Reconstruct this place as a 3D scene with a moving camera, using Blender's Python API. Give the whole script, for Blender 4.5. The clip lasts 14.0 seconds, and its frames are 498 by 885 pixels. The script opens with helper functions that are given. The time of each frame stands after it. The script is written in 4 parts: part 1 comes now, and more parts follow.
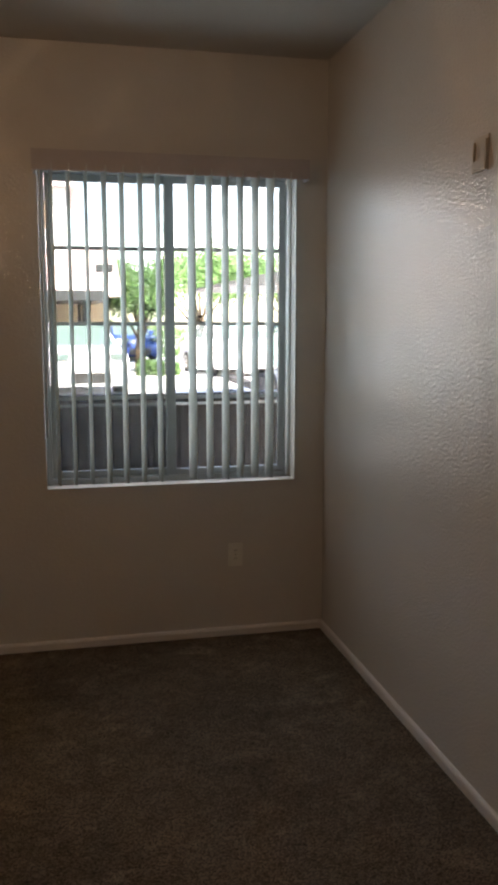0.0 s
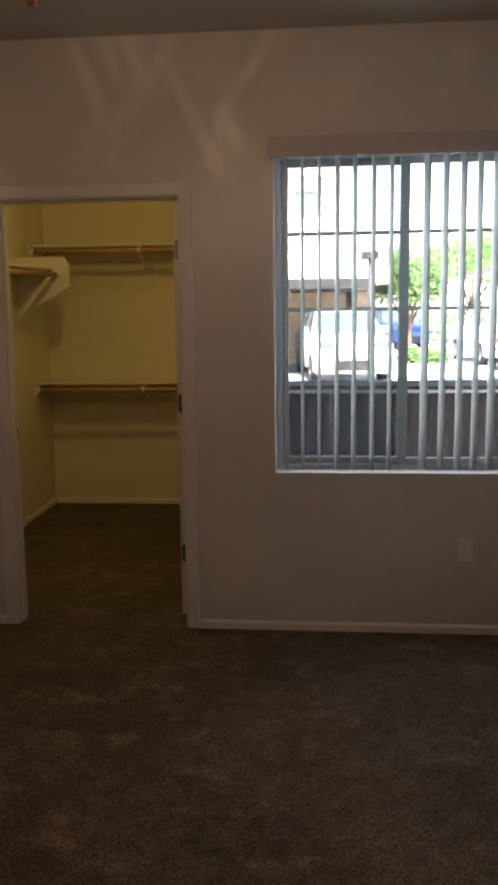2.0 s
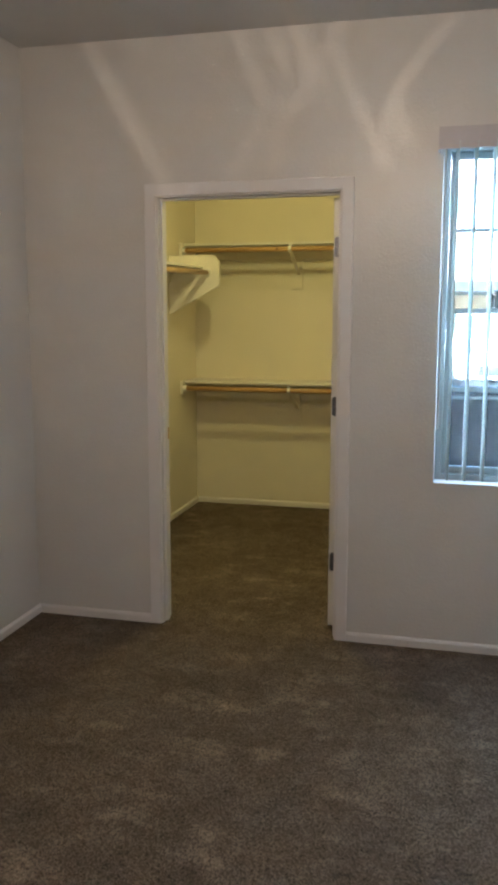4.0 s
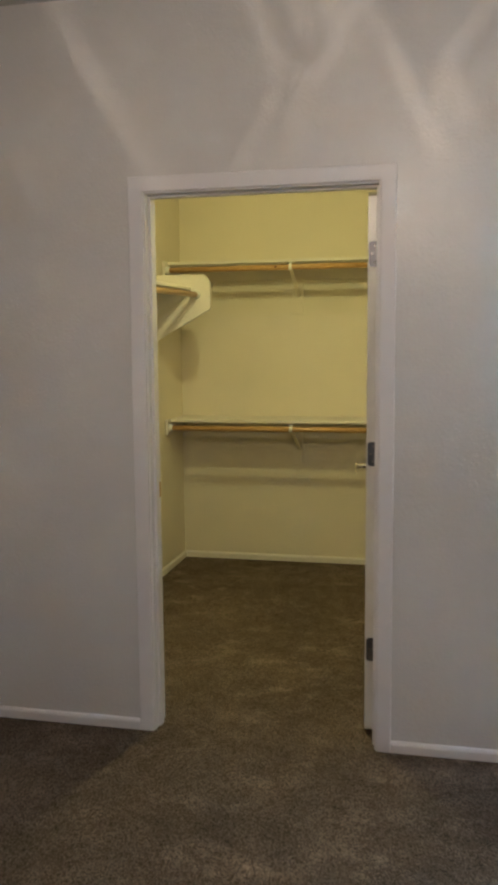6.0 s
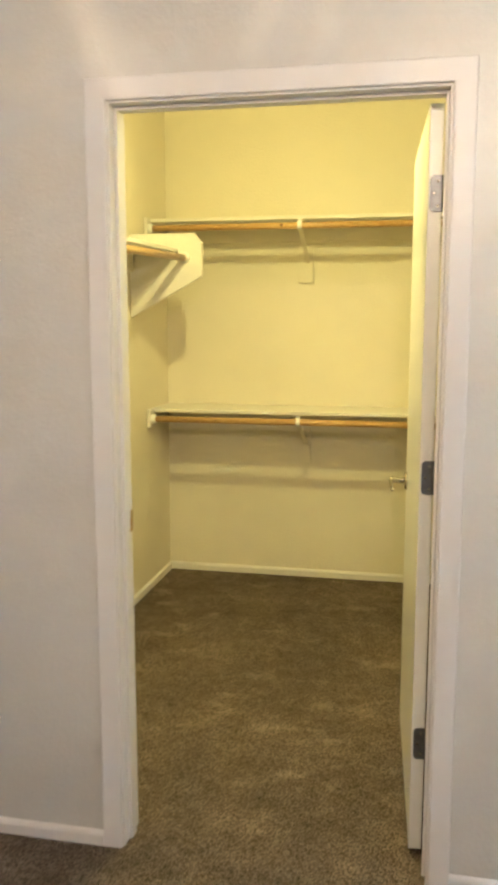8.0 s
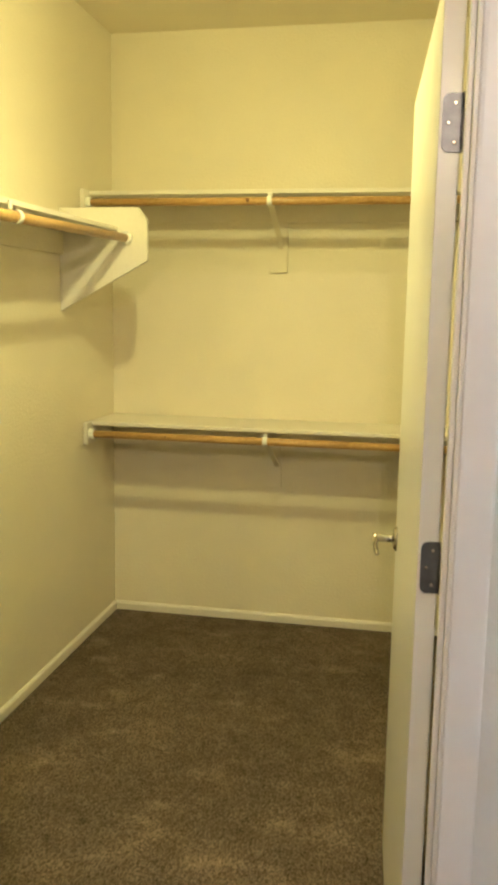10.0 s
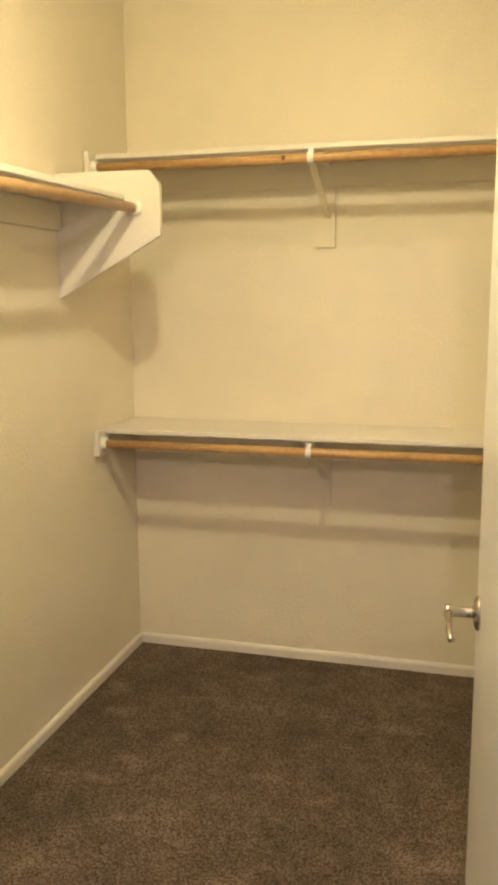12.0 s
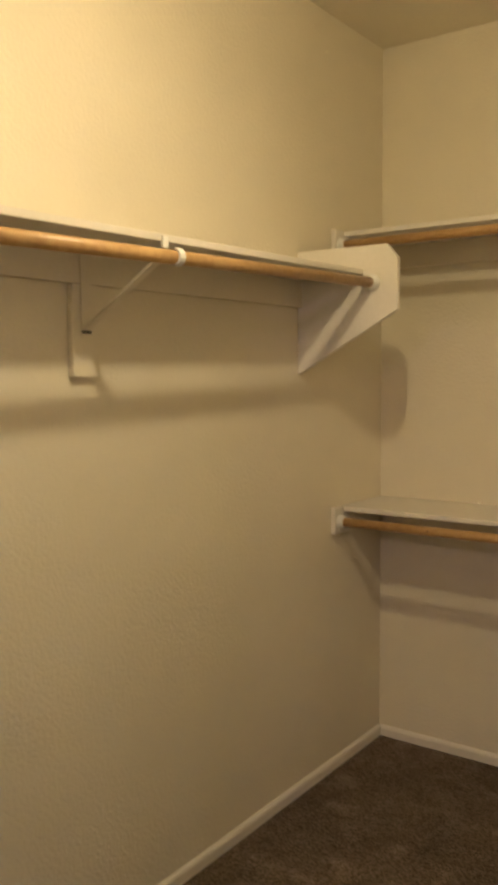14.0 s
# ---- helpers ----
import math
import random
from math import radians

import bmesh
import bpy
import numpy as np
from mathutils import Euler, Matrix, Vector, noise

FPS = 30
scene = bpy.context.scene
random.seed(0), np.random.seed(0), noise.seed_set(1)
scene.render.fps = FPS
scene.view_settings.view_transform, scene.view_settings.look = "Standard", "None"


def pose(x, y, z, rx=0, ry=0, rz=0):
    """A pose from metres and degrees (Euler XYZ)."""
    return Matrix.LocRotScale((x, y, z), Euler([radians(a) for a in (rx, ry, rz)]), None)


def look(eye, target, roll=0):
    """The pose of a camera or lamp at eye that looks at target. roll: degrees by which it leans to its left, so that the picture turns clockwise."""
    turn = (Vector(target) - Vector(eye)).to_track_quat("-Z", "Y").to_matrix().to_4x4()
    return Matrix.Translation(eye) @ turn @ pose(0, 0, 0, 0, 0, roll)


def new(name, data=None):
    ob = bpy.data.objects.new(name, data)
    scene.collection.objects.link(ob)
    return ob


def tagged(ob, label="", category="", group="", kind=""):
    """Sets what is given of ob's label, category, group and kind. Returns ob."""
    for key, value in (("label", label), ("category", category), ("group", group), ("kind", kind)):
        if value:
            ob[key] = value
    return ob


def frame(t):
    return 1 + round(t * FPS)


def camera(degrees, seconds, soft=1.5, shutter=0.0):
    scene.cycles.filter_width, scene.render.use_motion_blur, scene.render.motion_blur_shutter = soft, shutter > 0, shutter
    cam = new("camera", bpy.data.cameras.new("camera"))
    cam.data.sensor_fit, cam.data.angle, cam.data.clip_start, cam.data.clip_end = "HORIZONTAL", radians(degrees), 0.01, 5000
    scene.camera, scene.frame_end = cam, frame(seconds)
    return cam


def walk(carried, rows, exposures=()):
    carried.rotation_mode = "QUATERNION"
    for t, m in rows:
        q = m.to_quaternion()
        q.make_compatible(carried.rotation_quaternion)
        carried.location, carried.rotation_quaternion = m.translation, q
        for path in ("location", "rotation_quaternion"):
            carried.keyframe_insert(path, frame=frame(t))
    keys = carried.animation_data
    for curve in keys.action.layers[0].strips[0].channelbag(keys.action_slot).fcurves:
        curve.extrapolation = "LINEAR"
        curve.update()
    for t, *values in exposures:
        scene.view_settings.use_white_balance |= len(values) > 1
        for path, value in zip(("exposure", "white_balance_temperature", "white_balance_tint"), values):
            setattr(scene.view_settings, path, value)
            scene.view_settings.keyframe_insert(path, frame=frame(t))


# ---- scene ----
VANE_TURN = 99.0
CHAIN = (-0.456, 1.885, 2.129)
EXPOSURES = [
    (0.0, 2.98, 7500, 20), (1.5, 2.98, 7100, 12), (2.0, 3.26, 7150, 24), (2.5, 3.78, 6400, 10), (3.0, 4.26, 5800, 2), (3.5, 4.85, 5400, 6), (5.9, 4.94, 5000, 7), (6.5, 5.87, 5200, 4),
    (7.5, 6.17, 5250, 5), (9.0, 6.0, 5450, 1), (11.5, 5.87, 4850, 22), (12.5, 6.08, 4930, 38), (13.0, 5.9, 4960, 38), (14.0, 4.96, 5050, 38),
]
SOFT = 3.8
cam = camera(32.7, 14.0, soft=SOFT, shutter=0.5)
PATH = [
    (0, (-0.056, 0.081, 1.536), (0.386, 2.011, 1.251), 0.0),
    (0.5, (-0.036, 0.095, 1.536), (0.291, 2.045, 1.235), -1.1),
    (1, (0.072, 0.117, 1.531), (0.067, 2.097, 1.255), 0.2),
    (1.5, (0.130, 0.125, 1.531), (-0.017, 2.098, 1.230), 1.2),
    (2, (0.139, 0.115, 1.523), (-0.046, 2.083, 1.214), -0.7),
    (2.5, (0.14, 0.107, 1.52), (-0.164, 2.059, 1.203), -0.3),
    (3, (0.133, 0.127, 1.518), (-0.302, 2.057, 1.224), -0.4),
    (3.5, (0.086, 0.157, 1.516), (-0.407, 2.069, 1.204), 0.1),
    (6, (-0.343, 1.014, 1.489), (-0.767, 2.954, 1.258), -0.5),
    (6.5, (-0.409, 1.245, 1.48), (-0.852, 3.175, 1.204), -0.4),
    (7, (-0.445, 1.465, 1.494), (-0.909, 3.392, 1.228), 0.6),
    (7.5, (-0.5, 1.656, 1.486), (-0.978, 3.572, 1.17), 0.1),
    (8, (-0.578, 1.898, 1.501), (-0.979, 3.835, 1.207), -0.0),
    (8.5, (-0.595, 2.117, 1.494), (-0.934, 4.064, 1.186), -0.7),
    (9, (-0.591, 2.328, 1.5), (-0.947, 4.272, 1.192), 0.2),
    (9.2, (-0.593, 2.405, 1.495), (-0.961, 4.344, 1.171), 0.8),
    (11.3, (-0.626, 3.15, 1.535), (-1.027, 5.091, 1.266), 0.6),
    (11.5, (-0.631, 3.205, 1.533), (-1.073, 5.131, 1.219), 0.6),
    (12, (-0.645, 3.358, 1.502), (-1.164, 5.260, 1.161), -0.3),
    (12.5, (-0.639, 3.464, 1.458), (-1.204, 5.344, 1.071), -0.3),
    (13, (-0.526, 3.571, 1.462), (-1.428, 5.325, 1.129), 0.7),
    (13.5, (-0.464, 3.576, 1.498), (-1.547, 5.238, 1.245), 1.0),
    (14, (-0.466, 3.569, 1.499), (-1.636, 5.183, 1.337), -0.4),
]
walk(cam, [(t, look(eye, target, roll)) for t, eye, target, roll in PATH], exposures=EXPOSURES)

# ---- world, sun and lamps ----
SUN_EL, SUN_AZ = radians(56), radians(165)
world = bpy.data.worlds.new("world")
scene.world = world
world.use_nodes = True
wn = world.node_tree.nodes
sky = wn.new("ShaderNodeTexSky")
sky.sky_type = "NISHITA"
sky.sun_disc = False
sky.sun_elevation, sky.sun_rotation = SUN_EL, SUN_AZ
world.node_tree.links.new(sky.outputs[0], wn["Background"].inputs[0])
wn["Background"].inputs[1].default_value = 0.15


def lamp(name, kind, power, color, m, **more):
    data = bpy.data.lights.new(name, kind)
    data.energy, data.color = power, color
    for key, value in more.items():
        if key == "size":
            data.shape = "RECTANGLE"
            data.size, data.size_y = value
        elif key == "radius":
            data.shadow_soft_size = value
        elif key == "angle":
            data.angle = value
    ob = new(name, data)
    ob.matrix_world = m
    return ob


sun_way = Vector((math.sin(SUN_AZ) * math.cos(SUN_EL), math.cos(SUN_AZ) * math.cos(SUN_EL), math.sin(SUN_EL)))
lamp("sun", "SUN", 5.0, (1.0, 0.97, 0.92), look(sun_way * 10, (0, 0, 0)), angle=radians(0.5))
BULB = (-1.16, 4.83, 2.54)
WINDOW_W, PATIO_W, FAN_W, GLOW_W, CLOSET_W = 0.84, 0.17, 2.05, 1.25, 0.63
lamp("window_sky_light", "AREA", WINDOW_W, (0.64, 0.86, 1.0), look((0.48, 4.092, 1.66), (0.48, 0.0, 1.66)), size=(1.1, 1.0))
lamp("window_patio_light", "AREA", PATIO_W, (0.86, 0.95, 1.0), look((0.48, 4.092, 0.98), (0.48, 0.0, 0.98)), size=(1.1, 0.34))
lamp("fan_bulb_light", "POINT", FAN_W, (1.0, 0.722, 0.478), pose(-0.45, 1.9, 2.30), radius=0.0021)
lamp("fan_globe_light", "POINT", GLOW_W, (1.0, 0.722, 0.478), pose(-0.45, 1.9, 2.30), radius=0.10)
lamp("closet_bulb_light", "POINT", CLOSET_W, (1.0, 0.795, 0.29), pose(*BULB), radius=0.028)
lamp("closet_bulb_tip_light", "AREA", 0.205, (1.0, 0.795, 0.29), pose(BULB[0], BULB[1], BULB[2] - 0.04), size=(0.05, 0.05))


# ---- materials ----
def material(name, color, rough=0.6, metal=0.0, spec=0.5):
    m = bpy.data.materials.new(name)
    m.use_nodes = True
    b = m.node_tree.nodes["Principled BSDF"]
    b.inputs["Base Color"].default_value = (*color, 1)
    b.inputs["Roughness"].default_value = rough
    b.inputs["Metallic"].default_value = metal
    b.inputs["Specular IOR Level"].default_value = spec
    return m


def grained(name, dark, light, rough=0.6, scale=6.0, fine=80.0, bump=0.1, depth=0.002, stretch=(1, 1, 1), spec=0.5, metal=0.0, mid=0.5):
    """A surface that varies at two scales in colour, with fine relief."""
    m = material(name, light, rough, metal, spec)
    nt = m.node_tree
    n, l = nt.nodes, nt.links
    b = n["Principled BSDF"]
    mp = n.new("ShaderNodeMapping")
    mp.inputs["Scale"].default_value = stretch
    geo = n.new("ShaderNodeNewGeometry")
    l.new(geo.outputs["Position"], mp.inputs["Vector"])
    big, small = n.new("ShaderNodeTexNoise"), n.new("ShaderNodeTexNoise")
    big.inputs["Scale"].default_value, small.inputs["Scale"].default_value = scale, fine
    big.inputs["Detail"].default_value, small.inputs["Detail"].default_value = 4, 3
    for t in (big, small):
        l.new(mp.outputs[0], t.inputs["Vector"])
    add = n.new("ShaderNodeMath")
    add.operation = "MULTIPLY_ADD"
    add.inputs[1].default_value = mid
    mul = n.new("ShaderNodeMath")
    mul.operation = "MULTIPLY"
    mul.inputs[1].default_value = 1 - mid
    l.new(small.outputs[0], mul.inputs[0])
    l.new(big.outputs[0], add.inputs[0])
    l.new(mul.outputs[0], add.inputs[2])
    ramp = n.new("ShaderNodeValToRGB")
    ramp.color_ramp.elements[0].position, ramp.color_ramp.elements[1].position = 0.32, 0.68
    ramp.color_ramp.elements[0].color, ramp.color_ramp.elements[1].color = (*dark, 1), (*light, 1)
    l.new(add.outputs[0], ramp.inputs[0])
    l.new(ramp.outputs[0], b.inputs["Base Color"])
    bp = n.new("ShaderNodeBump")
    bp.inputs["Strength"].default_value, bp.inputs["Distance"].default_value = bump, depth
    l.new(small.outputs[0], bp.inputs["Height"])
    l.new(bp.outputs[0], b.inputs["Normal"])
    return m


M_WALL = grained("orange_peel_wall_paint", (0.60, 0.577, 0.548), (0.66, 0.637, 0.608), 0.32, 1.2, 95.0, 0.55, 0.0024, mid=0.8)
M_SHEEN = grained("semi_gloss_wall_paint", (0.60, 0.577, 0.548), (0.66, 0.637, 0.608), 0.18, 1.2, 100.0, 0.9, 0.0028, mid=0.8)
M_CLOSET = grained("closet_wall_paint", (0.718, 0.660, 0.510), (0.778, 0.718, 0.562), 0.5, 1.5, 85.0, 0.65, 0.003, mid=0.8)
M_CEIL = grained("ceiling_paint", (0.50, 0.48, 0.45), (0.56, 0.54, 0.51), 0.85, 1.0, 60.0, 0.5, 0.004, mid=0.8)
M_TRIM = grained("trim_gloss_paint", (0.72, 0.692, 0.684), (0.735, 0.707, 0.70), 0.38, 1.5, 40.0, 0.02, 0.001, mid=0.7)
M_SHELF = grained("shelf_paint", (0.70, 0.66, 0.58), (0.76, 0.72, 0.64), 0.42, 4.0, 60.0, 0.12, 0.001, mid=0.6)
M_DOOR = grained("door_paint", (0.68, 0.66, 0.62), (0.74, 0.72, 0.67), 0.30, 2.0, 30.0, 0.08, 0.001, mid=0.7)
M_ROD = grained("varnished_pine", (0.385, 0.218, 0.06), (0.565, 0.368, 0.13), 0.35, 5.0, 50.0, 0.08, 0.001, mid=0.5)
M_KNOT = grained("dark_pine_knot", (0.10, 0.035, 0.012), (0.17, 0.07, 0.02), 0.4, 60, 300, 0.1, 0.001)
M_PLASTIC = material("white_plastic", (0.78, 0.77, 0.72), 0.4)
M_BEIGE = grained("beige_plastic", (0.46, 0.41, 0.34), (0.54, 0.48, 0.40), 0.4, 20, 200, 0.03, 0.001)
M_NICKEL = material("satin_nickel", (0.50, 0.46, 0.40), 0.20, 1.0)
M_HINGE = grained("hinge_steel", (0.11, 0.11, 0.12), (0.17, 0.17, 0.185), 0.42, 8, 60, 0.05, 0.001, metal=1.0)
M_DARK = material("dark_slot", (0.02, 0.018, 0.015), 0.6)
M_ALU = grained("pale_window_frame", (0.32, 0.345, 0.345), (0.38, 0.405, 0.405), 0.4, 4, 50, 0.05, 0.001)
M_VANE = grained("blind_vane_vinyl", (0.70, 0.755, 0.74), (0.76, 0.815, 0.80), 0.5, 4, 40, 0.05, 0.001)


def backlit(m, tint, share):
    """A thin sheet: part of the light comes through it, scattered."""
    n, l = m.node_tree.nodes, m.node_tree.links
    thin, mix = n.new("ShaderNodeBsdfTranslucent"), n.new("ShaderNodeMixShader")
    thin.inputs[0].default_value = (*tint, 1)
    mix.inputs[0].default_value = share
    l.new(n["Principled BSDF"].outputs[0], mix.inputs[1])
    l.new(thin.outputs[0], mix.inputs[2])
    l.new(mix.outputs[0], n["Material Output"].inputs[0])
    return m


M_VANE = backlit(M_VANE, (0.66, 0.73, 0.71), 0.38)
M_VAL = grained("valance_vinyl", (0.47, 0.435, 0.45), (0.52, 0.48, 0.495), 0.45, 3, 40, 0.05, 0.001)
M_BRASS = material("aged_brass", (0.50, 0.33, 0.12), 0.35, 1.0)
M_KNOB = grained("oak_knob", (0.45, 0.17, 0.05), (0.62, 0.27, 0.09), 0.4, 30, 200, 0.05, 0.001)
M_BLADE = grained("fan_blade_wood", (0.16, 0.08, 0.035), (0.26, 0.14, 0.06), 0.4, 4, 60, 0.05, 0.001, stretch=(1, 1, 6))
M_ASPH = grained("sunlit_concrete", (0.44, 0.445, 0.45), (0.54, 0.545, 0.55), 0.9, 0.7, 60.0, 0.3, 0.004)
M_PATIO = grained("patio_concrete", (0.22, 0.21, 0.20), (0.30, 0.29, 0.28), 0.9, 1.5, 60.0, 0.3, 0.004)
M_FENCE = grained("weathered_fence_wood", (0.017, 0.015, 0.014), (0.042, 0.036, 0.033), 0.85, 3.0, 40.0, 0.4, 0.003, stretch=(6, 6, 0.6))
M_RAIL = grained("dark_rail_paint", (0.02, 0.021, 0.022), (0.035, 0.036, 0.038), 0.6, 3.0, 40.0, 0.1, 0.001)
M_STUCCO = grained("stucco", (0.68, 0.67, 0.66), (0.76, 0.75, 0.74), 0.9, 0.8, 30.0, 0.4, 0.005)
M_TAN = grained("tan_stucco", (0.40, 0.30, 0.18), (0.50, 0.38, 0.24), 0.9, 0.8, 30.0, 0.4, 0.005)
M_STEEL = grained("carport_steel", (0.020, 0.023, 0.022), (0.034, 0.037, 0.036), 0.5, 1.0, 20.0, 0.05, 0.002)
M_ROOF = grained("clay_roof", (0.50, 0.38, 0.34), (0.62, 0.48, 0.44), 0.85, 1.0, 12.0, 0.4, 0.01)
M_LEAF = grained("foliage", (0.07, 0.13, 0.05), (0.13, 0.24, 0.09), 0.55, 2.0, 12.0, 0.1, 0.01)
M_LEAF = backlit(M_LEAF, (0.26, 0.44, 0.16), 0.55)
M_BARK = grained("bark", (0.08, 0.055, 0.035), (0.16, 0.11, 0.07), 0.9, 5.0, 40.0, 0.5, 0.01)
M_CARW = material("white_car_paint", (0.72, 0.73, 0.74), 0.18)
M_CARS = material("silver_car_paint", (0.45, 0.47, 0.48), 0.25, 0.4)
M_BLUE = material("blue_car_paint", (0.03, 0.08, 0.30), 0.22)
M_CGLASS = material("car_glass", (0.10, 0.15, 0.14), 0.05, spec=0.9)
M_TYRE = material("rubber", (0.02, 0.02, 0.02), 0.8)
M_RIM = material("alloy", (0.5, 0.5, 0.5), 0.3, 1.0)
M_TAIL = material("red_lens", (0.45, 0.02, 0.02), 0.2)


def carpet_material():
    m = material("cut_pile_carpet", (0.1, 0.08, 0.06), 0.95, spec=0.15)
    nt = m.node_tree
    n, l = nt.nodes, nt.links
    b = n["Principled BSDF"]
    geo = n.new("ShaderNodeNewGeometry")
    mid, big = (n.new("ShaderNodeTexNoise") for _ in range(2))
    for t, sc, d in ((mid, 11.0, 5), (big, 2.4, 4)):
        t.inputs["Scale"].default_value, t.inputs["Detail"].default_value = sc, d
        l.new(geo.outputs["Position"], t.inputs["Vector"])
    tuft = n.new("ShaderNodeTexVoronoi")
    tuft.inputs["Scale"].default_value = 250.0
    l.new(geo.outputs["Position"], tuft.inputs["Vector"])
    shade = n.new("ShaderNodeSeparateColor")
    l.new(tuft.outputs["Color"], shade.inputs[0])
    deep = n.new("ShaderNodeMath")
    deep.operation = "SUBTRACT"
    deep.inputs[0].default_value = 1.0
    l.new(tuft.outputs["Distance"], deep.inputs[1])
    ramp = n.new("ShaderNodeValToRGB")
    e = ramp.color_ramp.elements
    e[0].position, e[1].position = 0.10, 0.90
    e[0].color, e[1].color = (*CARPET_DARK, 1), (*CARPET_LIGHT, 1)
    l.new(shade.outputs[0], ramp.inputs[0])
    mul = n.new("ShaderNodeMapRange")
    mul.inputs["From Min"].default_value, mul.inputs["From Max"].default_value = 0.3, 0.7
    mul.inputs["To Min"].default_value, mul.inputs["To Max"].default_value = 0.66, 1.34
    avg = n.new("ShaderNodeMath")
    avg.operation = "MULTIPLY_ADD"
    avg.inputs[1].default_value = 0.5
    half = n.new("ShaderNodeMath")
    half.operation = "MULTIPLY"
    half.inputs[1].default_value = 0.5
    l.new(mid.outputs[0], half.inputs[0])
    l.new(big.outputs[0], avg.inputs[0])
    l.new(half.outputs[0], avg.inputs[2])
    l.new(avg.outputs[0], mul.inputs["Value"])
    hsv = n.new("ShaderNodeHueSaturation")
    l.new(ramp.outputs[0], hsv.inputs["Color"])
    # trodden pile: soft lighter patches wherever a stretched noise peaks, and a few larger ones, some of them painted
    # lamp light
    def math_node(kind, a, c):
        m_ = n.new("ShaderNodeMath")
        m_.operation = kind
        for k, v in enumerate((a, c)):
            if isinstance(v, (int, float)):
                m_.inputs[k].default_value = v
            else:
                l.new(v, m_.inputs[k])
        return m_.outputs[0]

    def ranged(value, a, c, low, high):
        q = n.new("ShaderNodeMapRange")
        q.interpolation_type = "SMOOTHSTEP"
        for key, v in (("From Min", a), ("From Max", c), ("To Min", low), ("To Max", high)):
            q.inputs[key].default_value = v
        l.new(value, q.inputs["Value"])
        return q.outputs[0]
    scuff = n.new("ShaderNodeTexNoise")
    scuff.inputs["Scale"].default_value, scuff.inputs["Detail"].default_value = 5.5, 6
    scuff.inputs["Distortion"].default_value = 0.6
    squash = n.new("ShaderNodeMapping")
    squash.inputs["Scale"].default_value = (0.8, 1.25, 1.0)
    l.new(geo.outputs["Position"], squash.inputs["Vector"])
    l.new(squash.outputs[0], scuff.inputs["Vector"])
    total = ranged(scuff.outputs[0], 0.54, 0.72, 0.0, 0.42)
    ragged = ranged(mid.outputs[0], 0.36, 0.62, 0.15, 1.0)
    for px, py, rx, ry, amount in WORN_LIT_PATCHES:
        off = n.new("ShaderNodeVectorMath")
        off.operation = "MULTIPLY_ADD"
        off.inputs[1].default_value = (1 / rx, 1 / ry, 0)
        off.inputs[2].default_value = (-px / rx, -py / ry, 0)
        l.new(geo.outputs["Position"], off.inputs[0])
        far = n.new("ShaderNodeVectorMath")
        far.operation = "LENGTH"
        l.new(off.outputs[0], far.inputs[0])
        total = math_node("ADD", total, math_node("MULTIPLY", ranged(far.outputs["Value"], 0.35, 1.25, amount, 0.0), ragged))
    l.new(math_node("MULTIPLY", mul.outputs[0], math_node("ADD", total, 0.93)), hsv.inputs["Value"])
    l.new(hsv.outputs[0], b.inputs["Base Color"])
    bp = n.new("ShaderNodeBump")
    bp.inputs["Strength"].default_value, bp.inputs["Distance"].default_value = 0.8, 0.004
    l.new(deep.outputs[0], bp.inputs["Height"])
    bp2 = n.new("ShaderNodeBump")
    bp2.inputs["Strength"].default_value, bp2.inputs["Distance"].default_value = 0.35, 0.03
    l.new(mid.outputs[0], bp2.inputs["Height"])
    l.new(bp.outputs[0], bp2.inputs["Normal"])
    l.new(bp2.outputs[0], b.inputs["Normal"])
    return m


CARPET_DARK, CARPET_LIGHT = (0.055, 0.042, 0.031), (0.222, 0.171, 0.124)
# worn spots and streaks of lamp light, both painted into the pile: x, y, half width, half depth, strength
WORN_LIT_PATCHES = [
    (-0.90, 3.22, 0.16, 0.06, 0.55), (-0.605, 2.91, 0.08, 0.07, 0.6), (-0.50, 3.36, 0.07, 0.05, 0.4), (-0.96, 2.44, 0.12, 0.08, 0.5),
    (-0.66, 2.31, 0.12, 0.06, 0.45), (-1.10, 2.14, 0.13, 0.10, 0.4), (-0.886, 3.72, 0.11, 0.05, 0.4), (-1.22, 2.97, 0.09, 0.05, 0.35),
    # the closet ones paint the bulb's light onto the carpet
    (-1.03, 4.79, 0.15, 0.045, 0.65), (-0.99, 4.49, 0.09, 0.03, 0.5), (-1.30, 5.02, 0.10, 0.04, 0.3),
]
M_CARPET = carpet_material()


def glass_material(name, tint, rough=0.0):
    m = material(name, tint, rough)
    b = m.node_tree.nodes["Principled BSDF"]
    b.inputs["Transmission Weight"].default_value = 1.0
    b.inputs["IOR"].default_value = 1.45
    return m


M_GLASS = glass_material("window_glass", (0.96, 0.99, 0.98))


def sheer_material(name, tint, share, milk=1.0):
    """Lets a share of the light straight through; the rest is frosted."""
    m = bpy.data.materials.new(name)
    m.use_nodes = True
    n, l = m.node_tree.nodes, m.node_tree.links
    n.remove(n["Principled BSDF"])
    clear, frost, mix = n.new("ShaderNodeBsdfTransparent"), n.new("ShaderNodeBsdfTranslucent"), n.new("ShaderNodeMixShader")
    clear.inputs[0].default_value = (*tint, 1)
    frost.inputs[0].default_value = (*(c * milk for c in tint), 1)
    mix.inputs[0].default_value = 1 - share
    l.new(clear.outputs[0], mix.inputs[1])
    l.new(frost.outputs[0], mix.inputs[2])
    l.new(mix.outputs[0], n["Material Output"].inputs[0])
    return m


